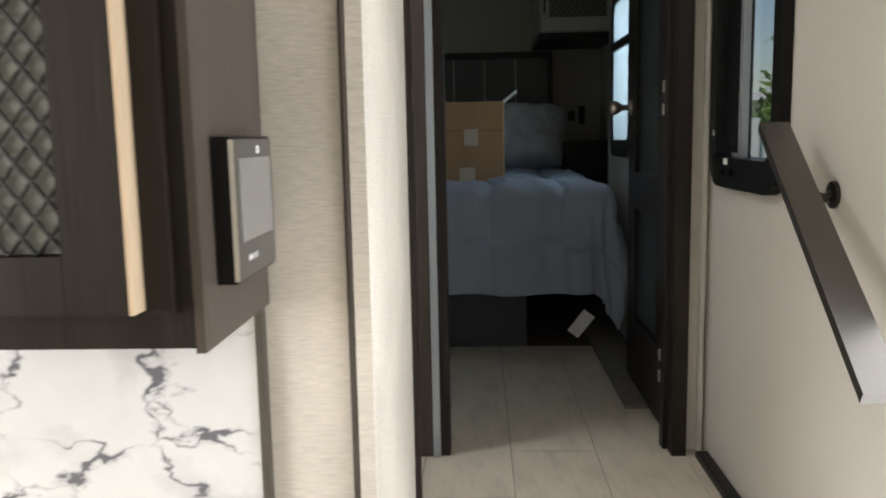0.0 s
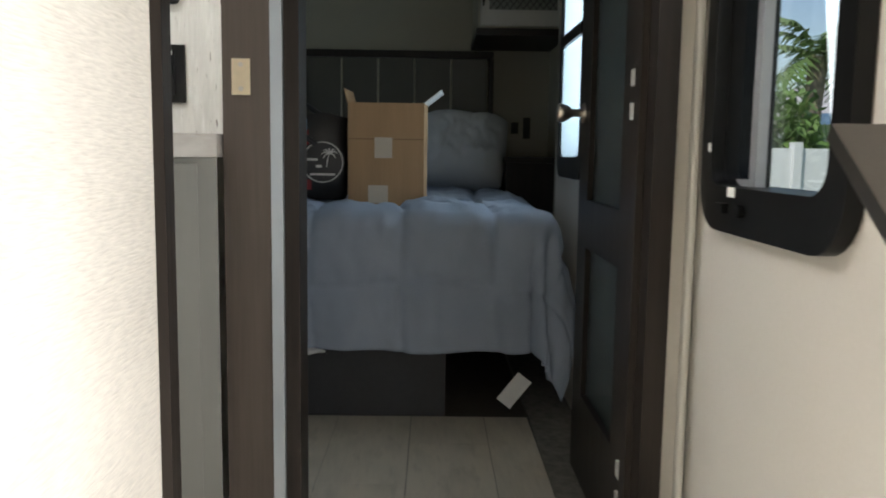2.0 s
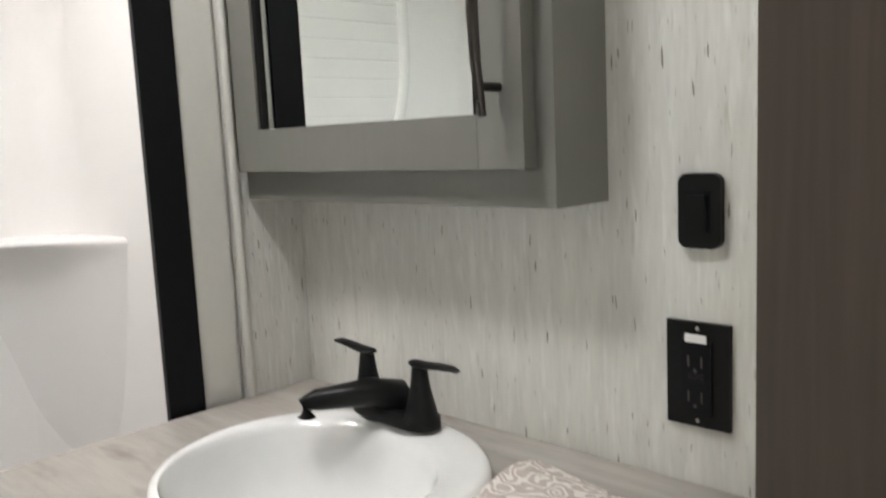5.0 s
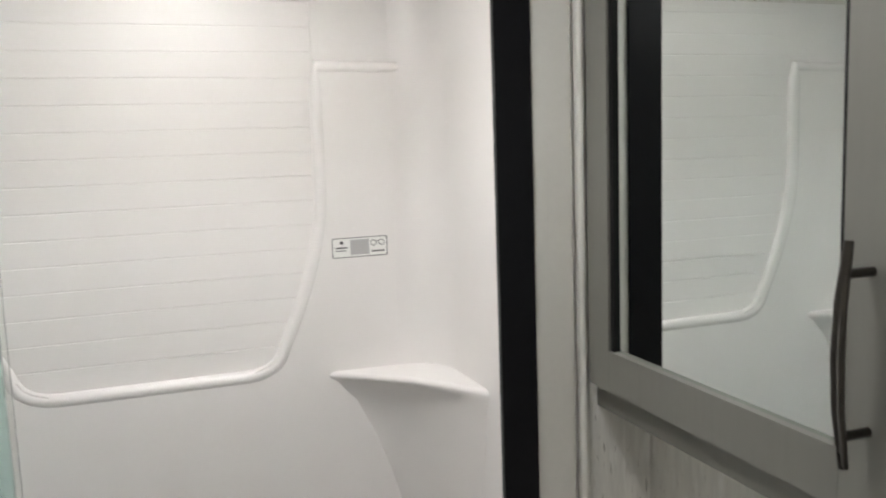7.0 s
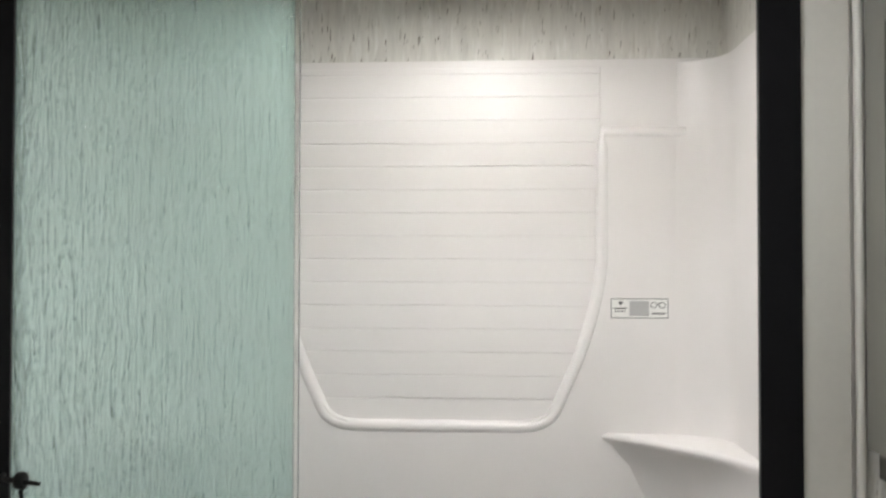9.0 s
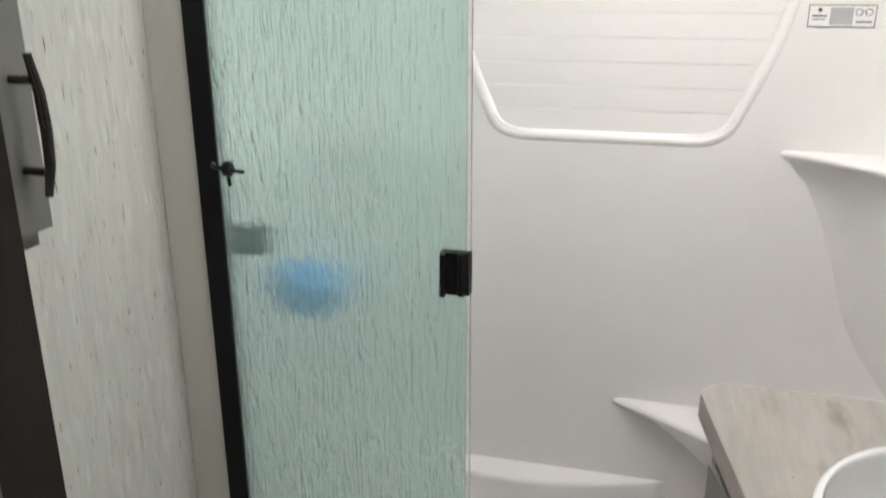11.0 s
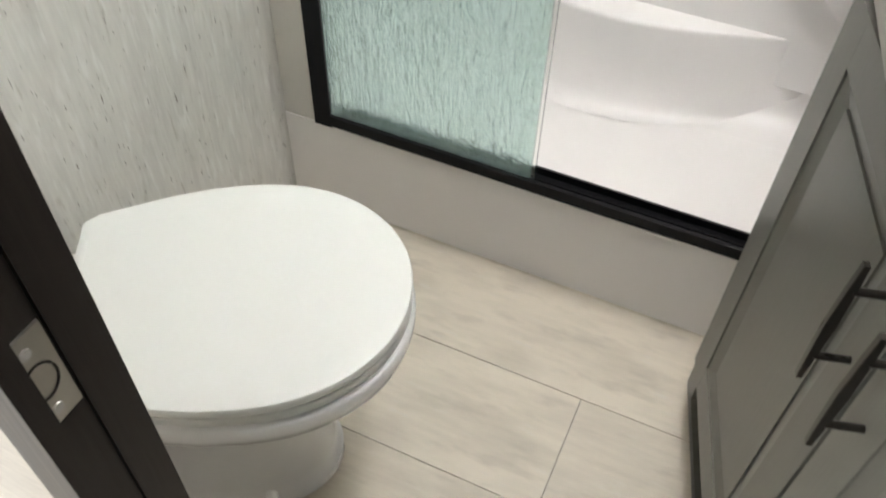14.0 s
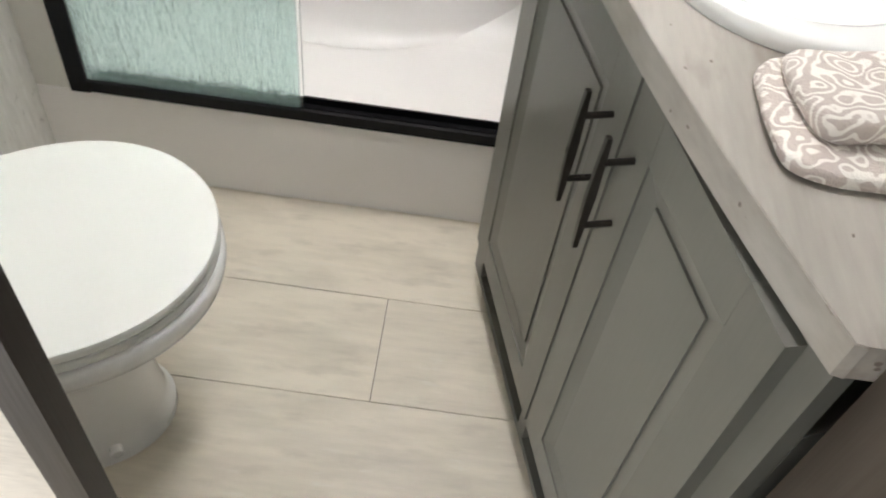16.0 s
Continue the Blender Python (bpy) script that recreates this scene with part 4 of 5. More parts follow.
def corner_shelf(z, sx, sy, thick, drop, mirror=False):
    """A three-cornered shelf in a back corner, rounded at its lip and tapering down into the walls."""
    cx, cy = -1.6392, -0.1284
    n = 18
    arc = []
    for k in range(n + 1):
        t = k / n
        x, y = cx + sx * t, cy - sy * (1 - t)
        bow = 0.10 * math.sin(math.pi * t)
        arc.append((x - bow * sx * 0.6, y + bow * sy * 0.6))
    bm = bmesh.new()

    def ringed(f, zz, e=1.0):
        # lower rows run tangent into the back wall
        return [bm.verts.new((cx + sx * f * ((x - cx) / sx) ** e if x > cx else cx, cy + (y - cy) * f, zz)) for x, y in arc]
    rows = [ringed(*q) for q in ((0.95, z), (0.98, z - 0.002), (0.997, z - 0.006), (1.0, z - thick), (0.985, z - thick * 2, 1.2), (0.95, z - drop * 0.12, 1.6), (0.90, z - drop * 0.25, 2.0),
                                 (0.82, z - drop * 0.40, 2.3), (0.70, z - drop * 0.58, 2.5), (0.52, z - drop * 0.76, 2.6), (0.28, z - drop * 0.91, 2.6), (0.10, z - drop, 2.6))]
    c0, c1 = bm.verts.new((cx, cy, z - 0.004)), bm.verts.new((cx, cy, z - drop))
    for i in range(n):
        bm.faces.new((c0, rows[0][i], rows[0][i + 1]))
        for a, b in zip(rows, rows[1:]):
            bm.faces.new((a[i], a[i + 1], b[i + 1], b[i]))
        bm.faces.new((c1, rows[-1][i + 1], rows[-1][i]))
    if mirror:
        moved(bm, Matrix.Translation((0, -1.5402, 0)) @ Matrix.Diagonal((1, -1, 1, 1)))
    return bm


part("shelf", corner_shelf(1.12, 0.30, 0.285, 0.012, 0.58), ACRYLIC, st, "moulded corner shelf", smooth=60)
part("shelf", corner_shelf(1.12, 0.26, 0.285, 0.012, 0.58, True), ACRYLIC, st, "moulded corner shelf", smooth=60)
part("shelf", corner_shelf(0.50, 0.52, 0.60, 0.012, 0.44), ACRYLIC, st, "moulded corner seat", smooth=60)
# the plank panel is a recess in a raised wall, whose top ends as a small shelf beside the panel
CY = -0.745


def half_width(z):
    t = min(1, max(0, (z - 1.13) / 0.38))
    return 0.240 + 0.122 * (1 - (1 - t) ** 1.7)


def panel_edge(side, n=18):
    """One side of the recess from the shelf down to its rounded bottom corner."""
    pts = [(CY + side * half_width(1.775 - 0.585 * k / n), 1.775 - 0.585 * k / n) for k in range(n + 1)]
    return pts + [(CY + side * 0.262, 1.168), (CY + side * 0.250, 1.150), (CY + side * 0.231, 1.137), (CY + side * 0.205, 1.129), (CY + side * 0.175, 1.127)]


right, left = panel_edge(1), panel_edge(-1)
rim = right + left[::-1]
outline = [(-0.1285, 0.165), (-0.1285, 1.775)] + rim + [(-1.4118, 1.775), (-1.4118, 0.165)]
rw = bmesh.new()
back, front = [rw.verts.new((-1.6396, y, z)) for y, z in outline], [rw.verts.new((-1.6205, y, z)) for y, z in outline]
n = len(outline)
for i in range(n):
    rw.faces.new((back[i], back[(i + 1) % n], front[(i + 1) % n], front[i]))
rw.faces.new(front)
rw.edges.ensure_lookup_table()
lipset = set(front[1:n - 1])
bmesh.ops.bevel(rw, geom=[e for e in rw.edges if e.verts[0] in lipset and e.verts[1] in lipset], offset=0.013, segments=5, profile=0.5, affect="EDGES", clamp_overlap=True)
bmesh.ops.triangulate(rw, faces=[f for f in rw.faces if len(f.verts) > 4])
part("raised_wall", rw, ACRYLIC, st, "raised wall round the recessed plank panel", smooth=50)


part("panel_bead", tube([(-1.6320, y, z) for y, z in [(-0.205, 1.772)] + rim + [(-1.335, 1.772)]], 0.0150, 14, side=Vector((1, 0, 0))), ACRYLIC, st, "rounded bead round the plank panel", smooth=60)


def corner_fill(x, y, sx, sy, r, z0, z1):
    """A hollow rounded corner between two walls that meet at x, y."""
    pts = [(x, y)] + [(x + sx * r * (1 - math.sin(a)), y + sy * r * (1 - math.cos(a))) for a in (math.pi / 2 * k / 8 for k in range(9))]
    return prism(pts if sx * sy < 0 else pts[::-1], z0, z1, 0.004, 2)


for y, sy in ((-0.1283, -1), (-1.4118, 1)):
    part("corner", corner_fill(-1.6206, y, 1, sy, 0.10, 0.062, 1.775), ACRYLIC, st, smooth=60)
    part("corner", corner_fill(-1.6398, y, 1, sy, 0.10, 1.7755, 1.9305), ACRYLIC, st, smooth=60)
z = 1.137
while z < 1.915:
    z2 = min(z + 0.0515, 1.925)
    a, b = half_width(z + 0.004) - 0.003, half_width(z2) - 0.003
    bm = bmesh.new()
    f = [(CY - a, z), (CY + a, z), (CY + b, z2 - 0.0012), (CY - b, z2 - 0.0012)]
    A = [bm.verts.new((-1.6396, *p)) for p in f]
    Bv = [bm.verts.new((-1.6376, p[0] + (0.003 if p[0] < CY else -0.003), p[1] + (0.0012 if i < 2 else -0.0012))) for i, p in enumerate(f)]
    bm.faces.new(Bv)
    for i in range(4):
        bm.faces.new((A[i], A[(i + 1) % 4], Bv[(i + 1) % 4], Bv[i]))
    part("plank", bm, ACRYLIC, st)
    z += 0.0515
lb = part("label", block(-1.6203, -1.6190, -0.367, -0.246, 1.370, 1.411, 0), PAPER, st, "white rating label with a dark outline")
part("outline", ring_frame([(-0.368, 1.369), (-0.245, 1.369), (-0.245, 1.412), (-0.368, 1.412)], [(-0.3665, 1.3705), (-0.2465, 1.3705), (-0.2465, 1.4105), (-0.3665, 1.4105)], -1.6191, -1.6185), INK, lb)
part("print", join(block(-1.6191, -1.6184, -0.328, -0.286, 1.374, 1.407, 0)), GREYINK, lb)
part("print", join(block(-1.6191, -1.6184, -0.361, -0.334, 1.389, 1.392, 0), block(-1.6191, -1.6184, -0.360, -0.337, 1.383, 1.385, 0), disc_prism(-1.6188, -0.347, 1.402, "x", 0.004, 0.001, 12)), INK, lb)
part("print", join(*[tube([(-1.6187, cy + 0.0065 * math.cos(a * math.tau / 14), 1.398 + 0.006 * math.sin(a * math.tau / 14)) for a in range(15)], 0.0008, 5) for cy in (-0.276, -0.258)],
     tube([(-1.6187, -0.272, 1.394), (-1.6187, -0.266, 1.402), (-1.6187, -0.262, 1.394)], 0.0008, 5), block(-1.6191, -1.6184, -0.280, -0.252, 1.378, 1.381, 0)), INK, lb)
struct("wall_shower_top", join(block(-1.70, -1.640, -1.4455, -0.0005, 1.9405, 2.10, 0), block(-1.6395, -1.003, -0.120, -0.0005, 1.9305, 2.10, 0), block(-1.6395, -1.003, -1.4455, -1.42, 1.9305, 2.10, 0)), BATHPAPER, "flecked wallpaper above the shower surround")

# white flanges between wall and frame
for y0, y1 in ((-1.4445, -1.3725), (-0.1945, -0.128)):
    struct("shower_flange", block(-1.0018, XF - 0.008, y0, y1, 0.2255, 1.972, 0.005, 3), TRIMWHITE, "ivory moulded flange beside the shower frame", "trim", 40)
struct("flange_bead", tube([(-0.975, -0.122, 0.887), (-0.975, -0.122, 2.1)], 0.007, 8), TRIMWHITE, "ivory corner bead", "trim", 60)
sh = thing("shower_enclosure", "black-framed shower enclosure with a sliding rain-glass panel", "shower door")
part("post", join(block(XF - 0.012, XF - 0.002, -1.372, -1.334, 0.2252, 1.972, 0.003), block(XF - 0.045, XF - 0.0125, -1.368, -1.345, 0.2252, 1.972, 0.002)), BLACKMETAL, sh)
part("post", join(block(XF - 0.012, XF - 0.002, -0.253, -0.195, 0.2252, 1.972, 0.003), block(XF - 0.045, XF - 0.0125, -0.230, -0.198, 0.2252, 1.972, 0.002)), BLACKMETAL, sh)
part("header", join(block(XF - 0.034, XF + 0.014, -1.3335, -0.2535, 1.892, 1.972, 0.004)), BLACKMETAL, sh)
for xa, xb, za, zb in ((XF - 0.050, XF + 0.010, 0.2253, 0.238), (XF + 0.003, XF + 0.010, 0.2382, 0.258), (XF - 0.016, XF + 0.0, 0.2382, 0.252), (XF - 0.050, XF - 0.029, 0.2382, 0.254)):
    part("track", block(xa, xb - 0.016, -1.3335, -0.2535, za, zb, 0.0012), BLACKMETAL, sh)
gl = part("glass", block(XF - 0.012, XF - 0.006, -1.333, -0.913, 0.252, 1.893, 0.001), RAINGLASS, sh, "rippled aqua rain glass")
gl.visible_shadow = False
part("glass_edge", block(XF - 0.0135, XF - 0.0045, -0.9128, -0.906, 0.252, 1.893, 0.001), CLEARGLASS, sh, "clear seal strip on the glass edge")
hd = part("handle", join(block(XF - 0.018, XF + 0.004, -0.953, -0.906, 0.985, 1.055, 0.003), block(XF + 0.0042, XF + 0.018, -0.950, -0.943, 0.985, 1.055, 0.002), tube([(XF + 0.006, -0.918, 0.985), (XF + 0.006, -0.918, 1.055)], 0.006, 8)), BLACKPLASTIC, sh, "black clip-on pull")
part("hook", join(tube([(XF - 0.02, -1.352, 1.175), (XF + 0.018, -1.330, 1.175), (XF + 0.022, -1.300, 1.172)], [0.004, 0.004, 0.005], 8), disc_prism(XF + 0.02, -1.302, 1.173, "y", 0.013, 0.012, 16, 0.003),
     tube([(XF + 0.02, -1.305, 1.172), (XF + 0.024, -1.272, 1.170)], [0.004, 0.003], 8), tube([(XF + 0.02, -1.303, 1.172), (XF + 0.022, -1.300, 1.145)], [0.004, 0.003], 8)), BLACKPLASTIC, sh, "small black hook catch", smooth=60)
part("latch", block(XF - 0.07, XF - 0.0465, -1.34, -1.28, 1.005, 1.055, 0.004), BLACKPLASTIC, sh, "black latch behind the glass")
sp = thing("sponge", "bright blue bath sponge hanging behind the glass", "sponge")
spm = bmesh.new()
bmesh.ops.create_icosphere(spm, subdivisions=4, radius=1.0)
for v in spm.verts:
    n0 = v.co.normalized()
    v.co = Vector((n0.x * 0.045, n0.y * 0.066, n0.z * 0.055)) * (1 + 0.22 * noise.noise(n0 * 3.5))
moved(spm, Matrix.Translation((-1.10, -1.235, 0.925)))
part("mesh_ball", spm, mat("blue_mesh_sponge", (0.06, 0.30, 0.62), 0.7, var=0.3, scale=(40, 40, 40), bump=0.3), sp, smooth=180)
part("cord", tube([(-1.10, -1.245, 0.97), (-1.095, -1.262, 1.03), (-1.066, -1.300, 1.047), (-1.050, -1.310, 1.045)], 0.002, 6), mat("blue_cord", (0.04, 0.2, 0.5), 0.8), sp)

# ceiling lights
for nm, cx, cy, ms, lab in (("ceiling_light", -0.62, -0.60, LEDWHITE, "round white ceiling light over the bathroom"), ("shower_light", -1.10, -0.66, LEDWARM, "round white light in the shower ceiling")):
    cl = thing(nm, lab, "ceiling light")
    rr = 0.11 if nm == "ceiling_light" else 0.14
    part("ring", rings([oval(cx, cy, q, q, z, 40) for q, z in ((rr + 0.020, 2.1005), (rr + 0.018, 2.086), (rr + 0.010, 2.080), (rr + 0.003, 2.080), (rr + 0.001, 2.084), (rr + 0.001, 2.1005))], cap=False), TRIMWHITE, cl, smooth=50)
    part("diffuser", disc_prism(cx, cy, 2.0935, "z", rr, 0.010, 40, 0.002), ms, cl)

# ---- bathroom: vanity ----
# the front runs slantwise from the shower to the doorpost
FA = math.atan2(0.134, 0.484)
vm = Matrix.Translation((-0.872, -0.527, 0)) @ Matrix.Rotation(FA, 4, "Z")
VL = 0.795
van = thing("vanity_cabinet", "grey painted vanity cabinet with two panel doors", "vanity", vm)
part("body", join(prism([(0.002, 0.022), (VL, 0.022), (VL - 0.02, 0.17), (0.12, 0.40), (0.002, 0.42)], 0.075, 0.745)), VANITY, van)
fr = bmesh.new()
slab(fr, 0, 0.05, 0, 0.0215, 0.0005, 0.846), slab(fr, VL - 0.05, VL, 0, 0.0215, 0.0005, 0.846)
slab(fr, 0.05, VL - 0.05, 0, 0.0215, 0.80, 0.846), slab(fr, 0.05, VL - 0.05, 0, 0.0215, 0.082, 0.112)
slab(fr, 0.42, 0.46, 0, 0.0215, 0.112, 0.80), slab(fr, 0.05, VL - 0.05, 0, 0.0215, 0.0005, 0.020), slab(fr, 0.385, 0.415, 0, 0.0215, 0.020, 0.082)
part("face_frame", soften(fr, 0.0015), VANITY, van)
part("end_panel", block(-0.0015, 0.0018, 0.02, 0.40, 0.0005, 0.846, 0), VANITY, van)
part("toe_kick", block(0.002, VL, 0.060, 0.066, 0.0005, 0.0745, 0), BLACKPLASTIC, van, "dark recessed toe kick")
for k, (xa, wd) in enumerate(((0.040, 0.397), (0.443, 0.320))):
    dr = panel_door(wd, 0.705, 0.019, 0.062, VANITY, van)
    dr.location = (xa, -0.0195, 0.131)
    hx = wd - 0.034 if k == 0 else 0.034
    pullbar = join(rings([[(hx + sx * 0.0034, -0.036 + sy * 0.0045 * f, zq) for sx, sy in ((-1, -1), (1, -1), (1, 1), (-1, 1))] for zq, f in ((0.492, 0.6), (0.52, 0.9), (0.575, 1.25), (0.63, 0.9), (0.658, 0.6))]),
                   tube([(hx, -0.034, 0.527), (hx, 0.0, 0.527)], 0.0042, 10), tube([(hx, -0.034, 0.623), (hx, 0.0, 0.623)], 0.0042, 10))
    part("handle", pullbar, BRONZE, dr, "dark bar handle", smooth=30)

# worktop with an oval cut-out for the basin
SC, SR = (-0.632, -0.251), (0.207, 0.190)
top_out = [(-0.9755, -0.003), (-0.9755, -0.49)]
for k in range(7):
    a = radians(180 + 76 * k / 6)
    top_out.append((-0.9255 + 0.05 * math.cos(a), -0.497 + 0.05 * math.sin(a)))
top_out += [(-0.65 + 0.0545 * k, -0.497 + 0.25 * 0.0545 * k + 0.142 * (0.0545 * k) ** 2) for k in range(11)]
top_out += [(-0.1035, -0.310), (-0.1035, -0.003)]


def worktop():
    # spokes from the basin's centre join the cut-out to the outline
    bm = bmesh.new()
    angles = sorted({round(k * math.tau / 96, 5) for k in range(96)} | {round(math.atan2(y - SC[1], x - SC[0]) % math.tau, 5) for x, y in top_out})

    def edge_at(a):
        d = Vector((math.cos(a), math.sin(a)))
        best = 9.0
        for (xa, ya), (xb, yb) in zip(top_out, top_out[1:] + top_out[:1]):
            ex, ey, fx, fy = xb - xa, yb - ya, xa - SC[0], ya - SC[1]
            den = d.x * ey - d.y * ex
            if abs(den) > 1e-9:
                t, s = (fx * ey - fy * ex) / den, (fx * d.y - fy * d.x) / den
                if t > 0 and -1e-4 <= s <= 1 + 1e-4:
                    best = min(best, t)
        return SC[0] + d.x * best, SC[1] + d.y * best
    rx, ry = SR[0] - 0.012, SR[1] - 0.012
    loops = []
    for z in (0.847, 0.886):
        O, I = [], []
        for a in angles:
            k = 1 / math.hypot(math.cos(a) / rx, math.sin(a) / ry)
            O.append(bm.verts.new((*edge_at(a), z)))
            I.append(bm.verts.new((SC[0] + k * math.cos(a), SC[1] + k * math.sin(a), z)))
        loops.append((O, I))
    n = len(angles)
    (o0, i0), (o1, i1) = loops
    for i in range(n):
        j = (i + 1) % n
        for q in ((o1[i], o1[j], i1[j], i1[i]), (i0[i], i0[j], o0[j], o0[i]), (o0[i], o0[j], o1[j], o1[i]), (i1[i], i1[j], i0[j], i0[i])):
            bm.faces.new(q)
    return bm


wt = tagged(part("worktop", worktop(), COUNTER), "grey wood-look laminate worktop with a rounded corner", "worktop")
front = top_out[2:-1]
eb = bmesh.new()
rows = []
for i, (x, y) in enumerate(front):
    d = Vector(front[min(i + 1, len(front) - 1)]) - Vector(front[max(i - 1, 0)])
    nx, ny = d.y / d.length, -d.x / d.length
    rows.append([eb.verts.new((x + nx * q, y + ny * q, zz)) for q, zz in ((-0.0002, 0.8472), (0.0012, 0.8472), (0.0012, 0.8853), (-0.0002, 0.8853))])
for a, b in zip(rows, rows[1:]):
    for k in range(4):
        eb.faces.new((a[k], a[(k + 1) % 4], b[(k + 1) % 4], b[k]))
part("edge_band", eb, COUNTER, wt, "laminate edge band")
sk = thing("basin", "white oval drop-in porcelain basin", "sink")
loops = []
for r, zz in ((1.0, 0.8865), (1.0, 0.8935), (0.99, 0.9015), (0.97, 0.9050), (0.94, 0.9068), (0.90, 0.9068), (0.84, 0.9052), (0.815, 0.9025), (0.795, 0.8950), (0.775, 0.8800), (0.74, 0.8500), (0.66, 0.8130), (0.52, 0.7880), (0.32, 0.7740), (0.10, 0.7650)):
    slip = min(1, max(0, (0.94 - r) / 0.14))
    loops.append(oval(SC[0] - 0.008 * slip, SC[1] - 0.024 * slip, SR[0] * r, SR[1] * r, zz, 64))
part("bowl", rings(loops, cap=False), CHINA, sk, smooth=60)
part("drain", disc_prism(SC[0] - 0.008, SC[1] - 0.024, 0.7645, "z", 0.024, 0.006, 24, 0.002), NICKEL, sk, "round drain")

fc = thing("faucet", "matte black two-handle basin faucet", "faucet", pose(-0.668, -0.098, 0.9095, 0, 0, -4))
part("base", join(rings([oval(0, 0, 0.080, 0.026, 0, 32, 3), oval(0, 0, 0.080, 0.026, 0.010, 32, 3), oval(0, 0, 0.074, 0.021, 0.016, 32, 3)])), BLACKPLASTIC, fc, smooth=50)
part("spout", tube([(0, 0.012, 0.010), (0, 0.004, 0.030), (-0.012, -0.030, 0.040), (-0.032, -0.062, 0.038), (-0.050, -0.088, 0.036), (-0.057, -0.099, 0.031), (-0.058, -0.100, 0.014)], [0.022, 0.022, 0.019, 0.016, 0.014, 0.0125, 0.012], 14), BLACKPLASTIC, fc, smooth=60)
for s in (-1, 1):
    hnd = part("handle", rings([oval(s * 0.055, 0, q, q, zq, 24) for zq, q in ((0.008, 0.024), (0.014, 0.024), (0.017, 0.021), (0.030, 0.0185), (0.048, 0.0140), (0.064, 0.0115), (0.074, 0.0105), (0.079, 0.0095), (0.081, 0.007))]), BLACKPLASTIC, fc, smooth=50)
    blade = tube([(s * 0.040, 0, 0.168), (s * 0.048, 0, 0.165), (s * 0.068, 0, 0.166), (s * 0.095, 0, 0.172), (s * 0.116, 0, 0.174), (s * 0.127, 0, 0.171)], [0.006, 0.0095, 0.0095, 0.0085, 0.0075, 0.004], 12)
    part("lever", moved(blade, Matrix.Diagonal((1, 1, 0.5, 1))), BLACKPLASTIC, hnd, smooth=60)


def towel_fold(w, d, h, seed):
    """One folded layer of cloth with rounded, uneven edges."""
    n = 26
    loops = []
    for zz, e in ((0, 0.93), (h * 0.18, 0.99), (h * 0.5, 1.0), (h * 0.82, 0.985), (h, 0.93), (h * 1.03, 0.55), (h * 1.04, 0.15)):
        loops.append([(px + 0.010 * noise.noise(Vector((px * 14 + seed, py * 14, zz * 30))), py + 0.010 * noise.noise(Vector((px * 14, py * 14 + seed, zz * 30))),
                       zz * (1 + 0.45 * noise.noise(Vector((px * 13 + seed, py * 13, 2))))) for px, py, _ in oval(0, 0, w / 2 * e, d / 2 * e, 0, 72, 7)])
    return rings(loops)


tw = thing("hand_towel", "folded beige towel with a pale floral pattern", "towel", pose(-0.333, -0.228, 0.8875, 0, 0, 3))
part("fold", towel_fold(0.155, 0.240, 0.016, 1), TOWEL, tw, smooth=60)
part("fold", moved(towel_fold(0.112, 0.205, 0.021, 5), Matrix.Translation((-0.020, 0.002, 0.0150)) @ Matrix.Rotation(radians(4), 4, "Z")), TOWEL, tw, smooth=60)

# ---- bathroom: mirror cabinet, outlet, switch ----
mc = thing("medicine_cabinet", "grey wall cabinet with a mirrored door", "medicine cabinet")
part("body", block(-0.972, -0.394, -0.100, -0.0005, 1.195, 1.88, 0.002), VANITY, mc)
md = part("door", stile_ring(-0.958, -0.418, 1.238, 1.86, 0.056, 0.064, 0.060, 0.06, -0.122, -0.1005), VANITY, mc)
for xa in (-0.9016, -0.490):
    part("gasket", block(xa, xa + 0.0076, -0.118, -0.108, 1.2982, 1.7998, 0), BLACKPLASTIC, md)
part("mirror", block(-0.8938, -0.4902, -0.1125, -0.106, 1.2984, 1.7996, 0), MIRROR, md, "mirror glass")
part("handle", join(tube([(-0.449, -0.150, 1.295), (-0.449, -0.158, 1.35), (-0.449, -0.160, 1.40), (-0.449, -0.158, 1.45), (-0.449, -0.150, 1.505)], [0.0045, 0.006, 0.0065, 0.006, 0.0045], 10),
     tube([(-0.449, -0.152, 1.325), (-0.449, -0.122, 1.325)], 0.005, 8), tube([(-0.449, -0.152, 1.475), (-0.449, -0.122, 1.475)], 0.005, 8)), BRONZE, md, "dark bar handle", smooth=50)
oc2 = thing("overhead_cabinet", "grey wall cabinet with a dark bar handle above the toilet", "cabinet")
part("body", block(-0.572, -0.13, -1.445, -1.332, 1.166, 1.88, 0.002), VANITY, oc2)
od = part("door", stile_ring(-0.573, -0.135, 1.19, 1.86, 0.061, 0.055, 0.06, 0.06, -1.3315, -1.310), VANITY, oc2)
part("panel", block(-0.5116, -0.1904, -1.3312, -1.319, 1.2502, 1.7998, 0), VANITY, od)
part("handle", join(tube([(-0.545, -1.284, 1.235), (-0.545, -1.276, 1.27), (-0.545, -1.274, 1.31), (-0.545, -1.276, 1.35), (-0.545, -1.284, 1.39)], [0.0045, 0.006, 0.0065, 0.006, 0.0045], 10),
     tube([(-0.545, -1.282, 1.262), (-0.545, -1.31, 1.262)], 0.005, 8), tube([(-0.545, -1.282, 1.362), (-0.545, -1.31, 1.362)], 0.005, 8)), BRONZE, od, "dark bar handle", smooth=50)

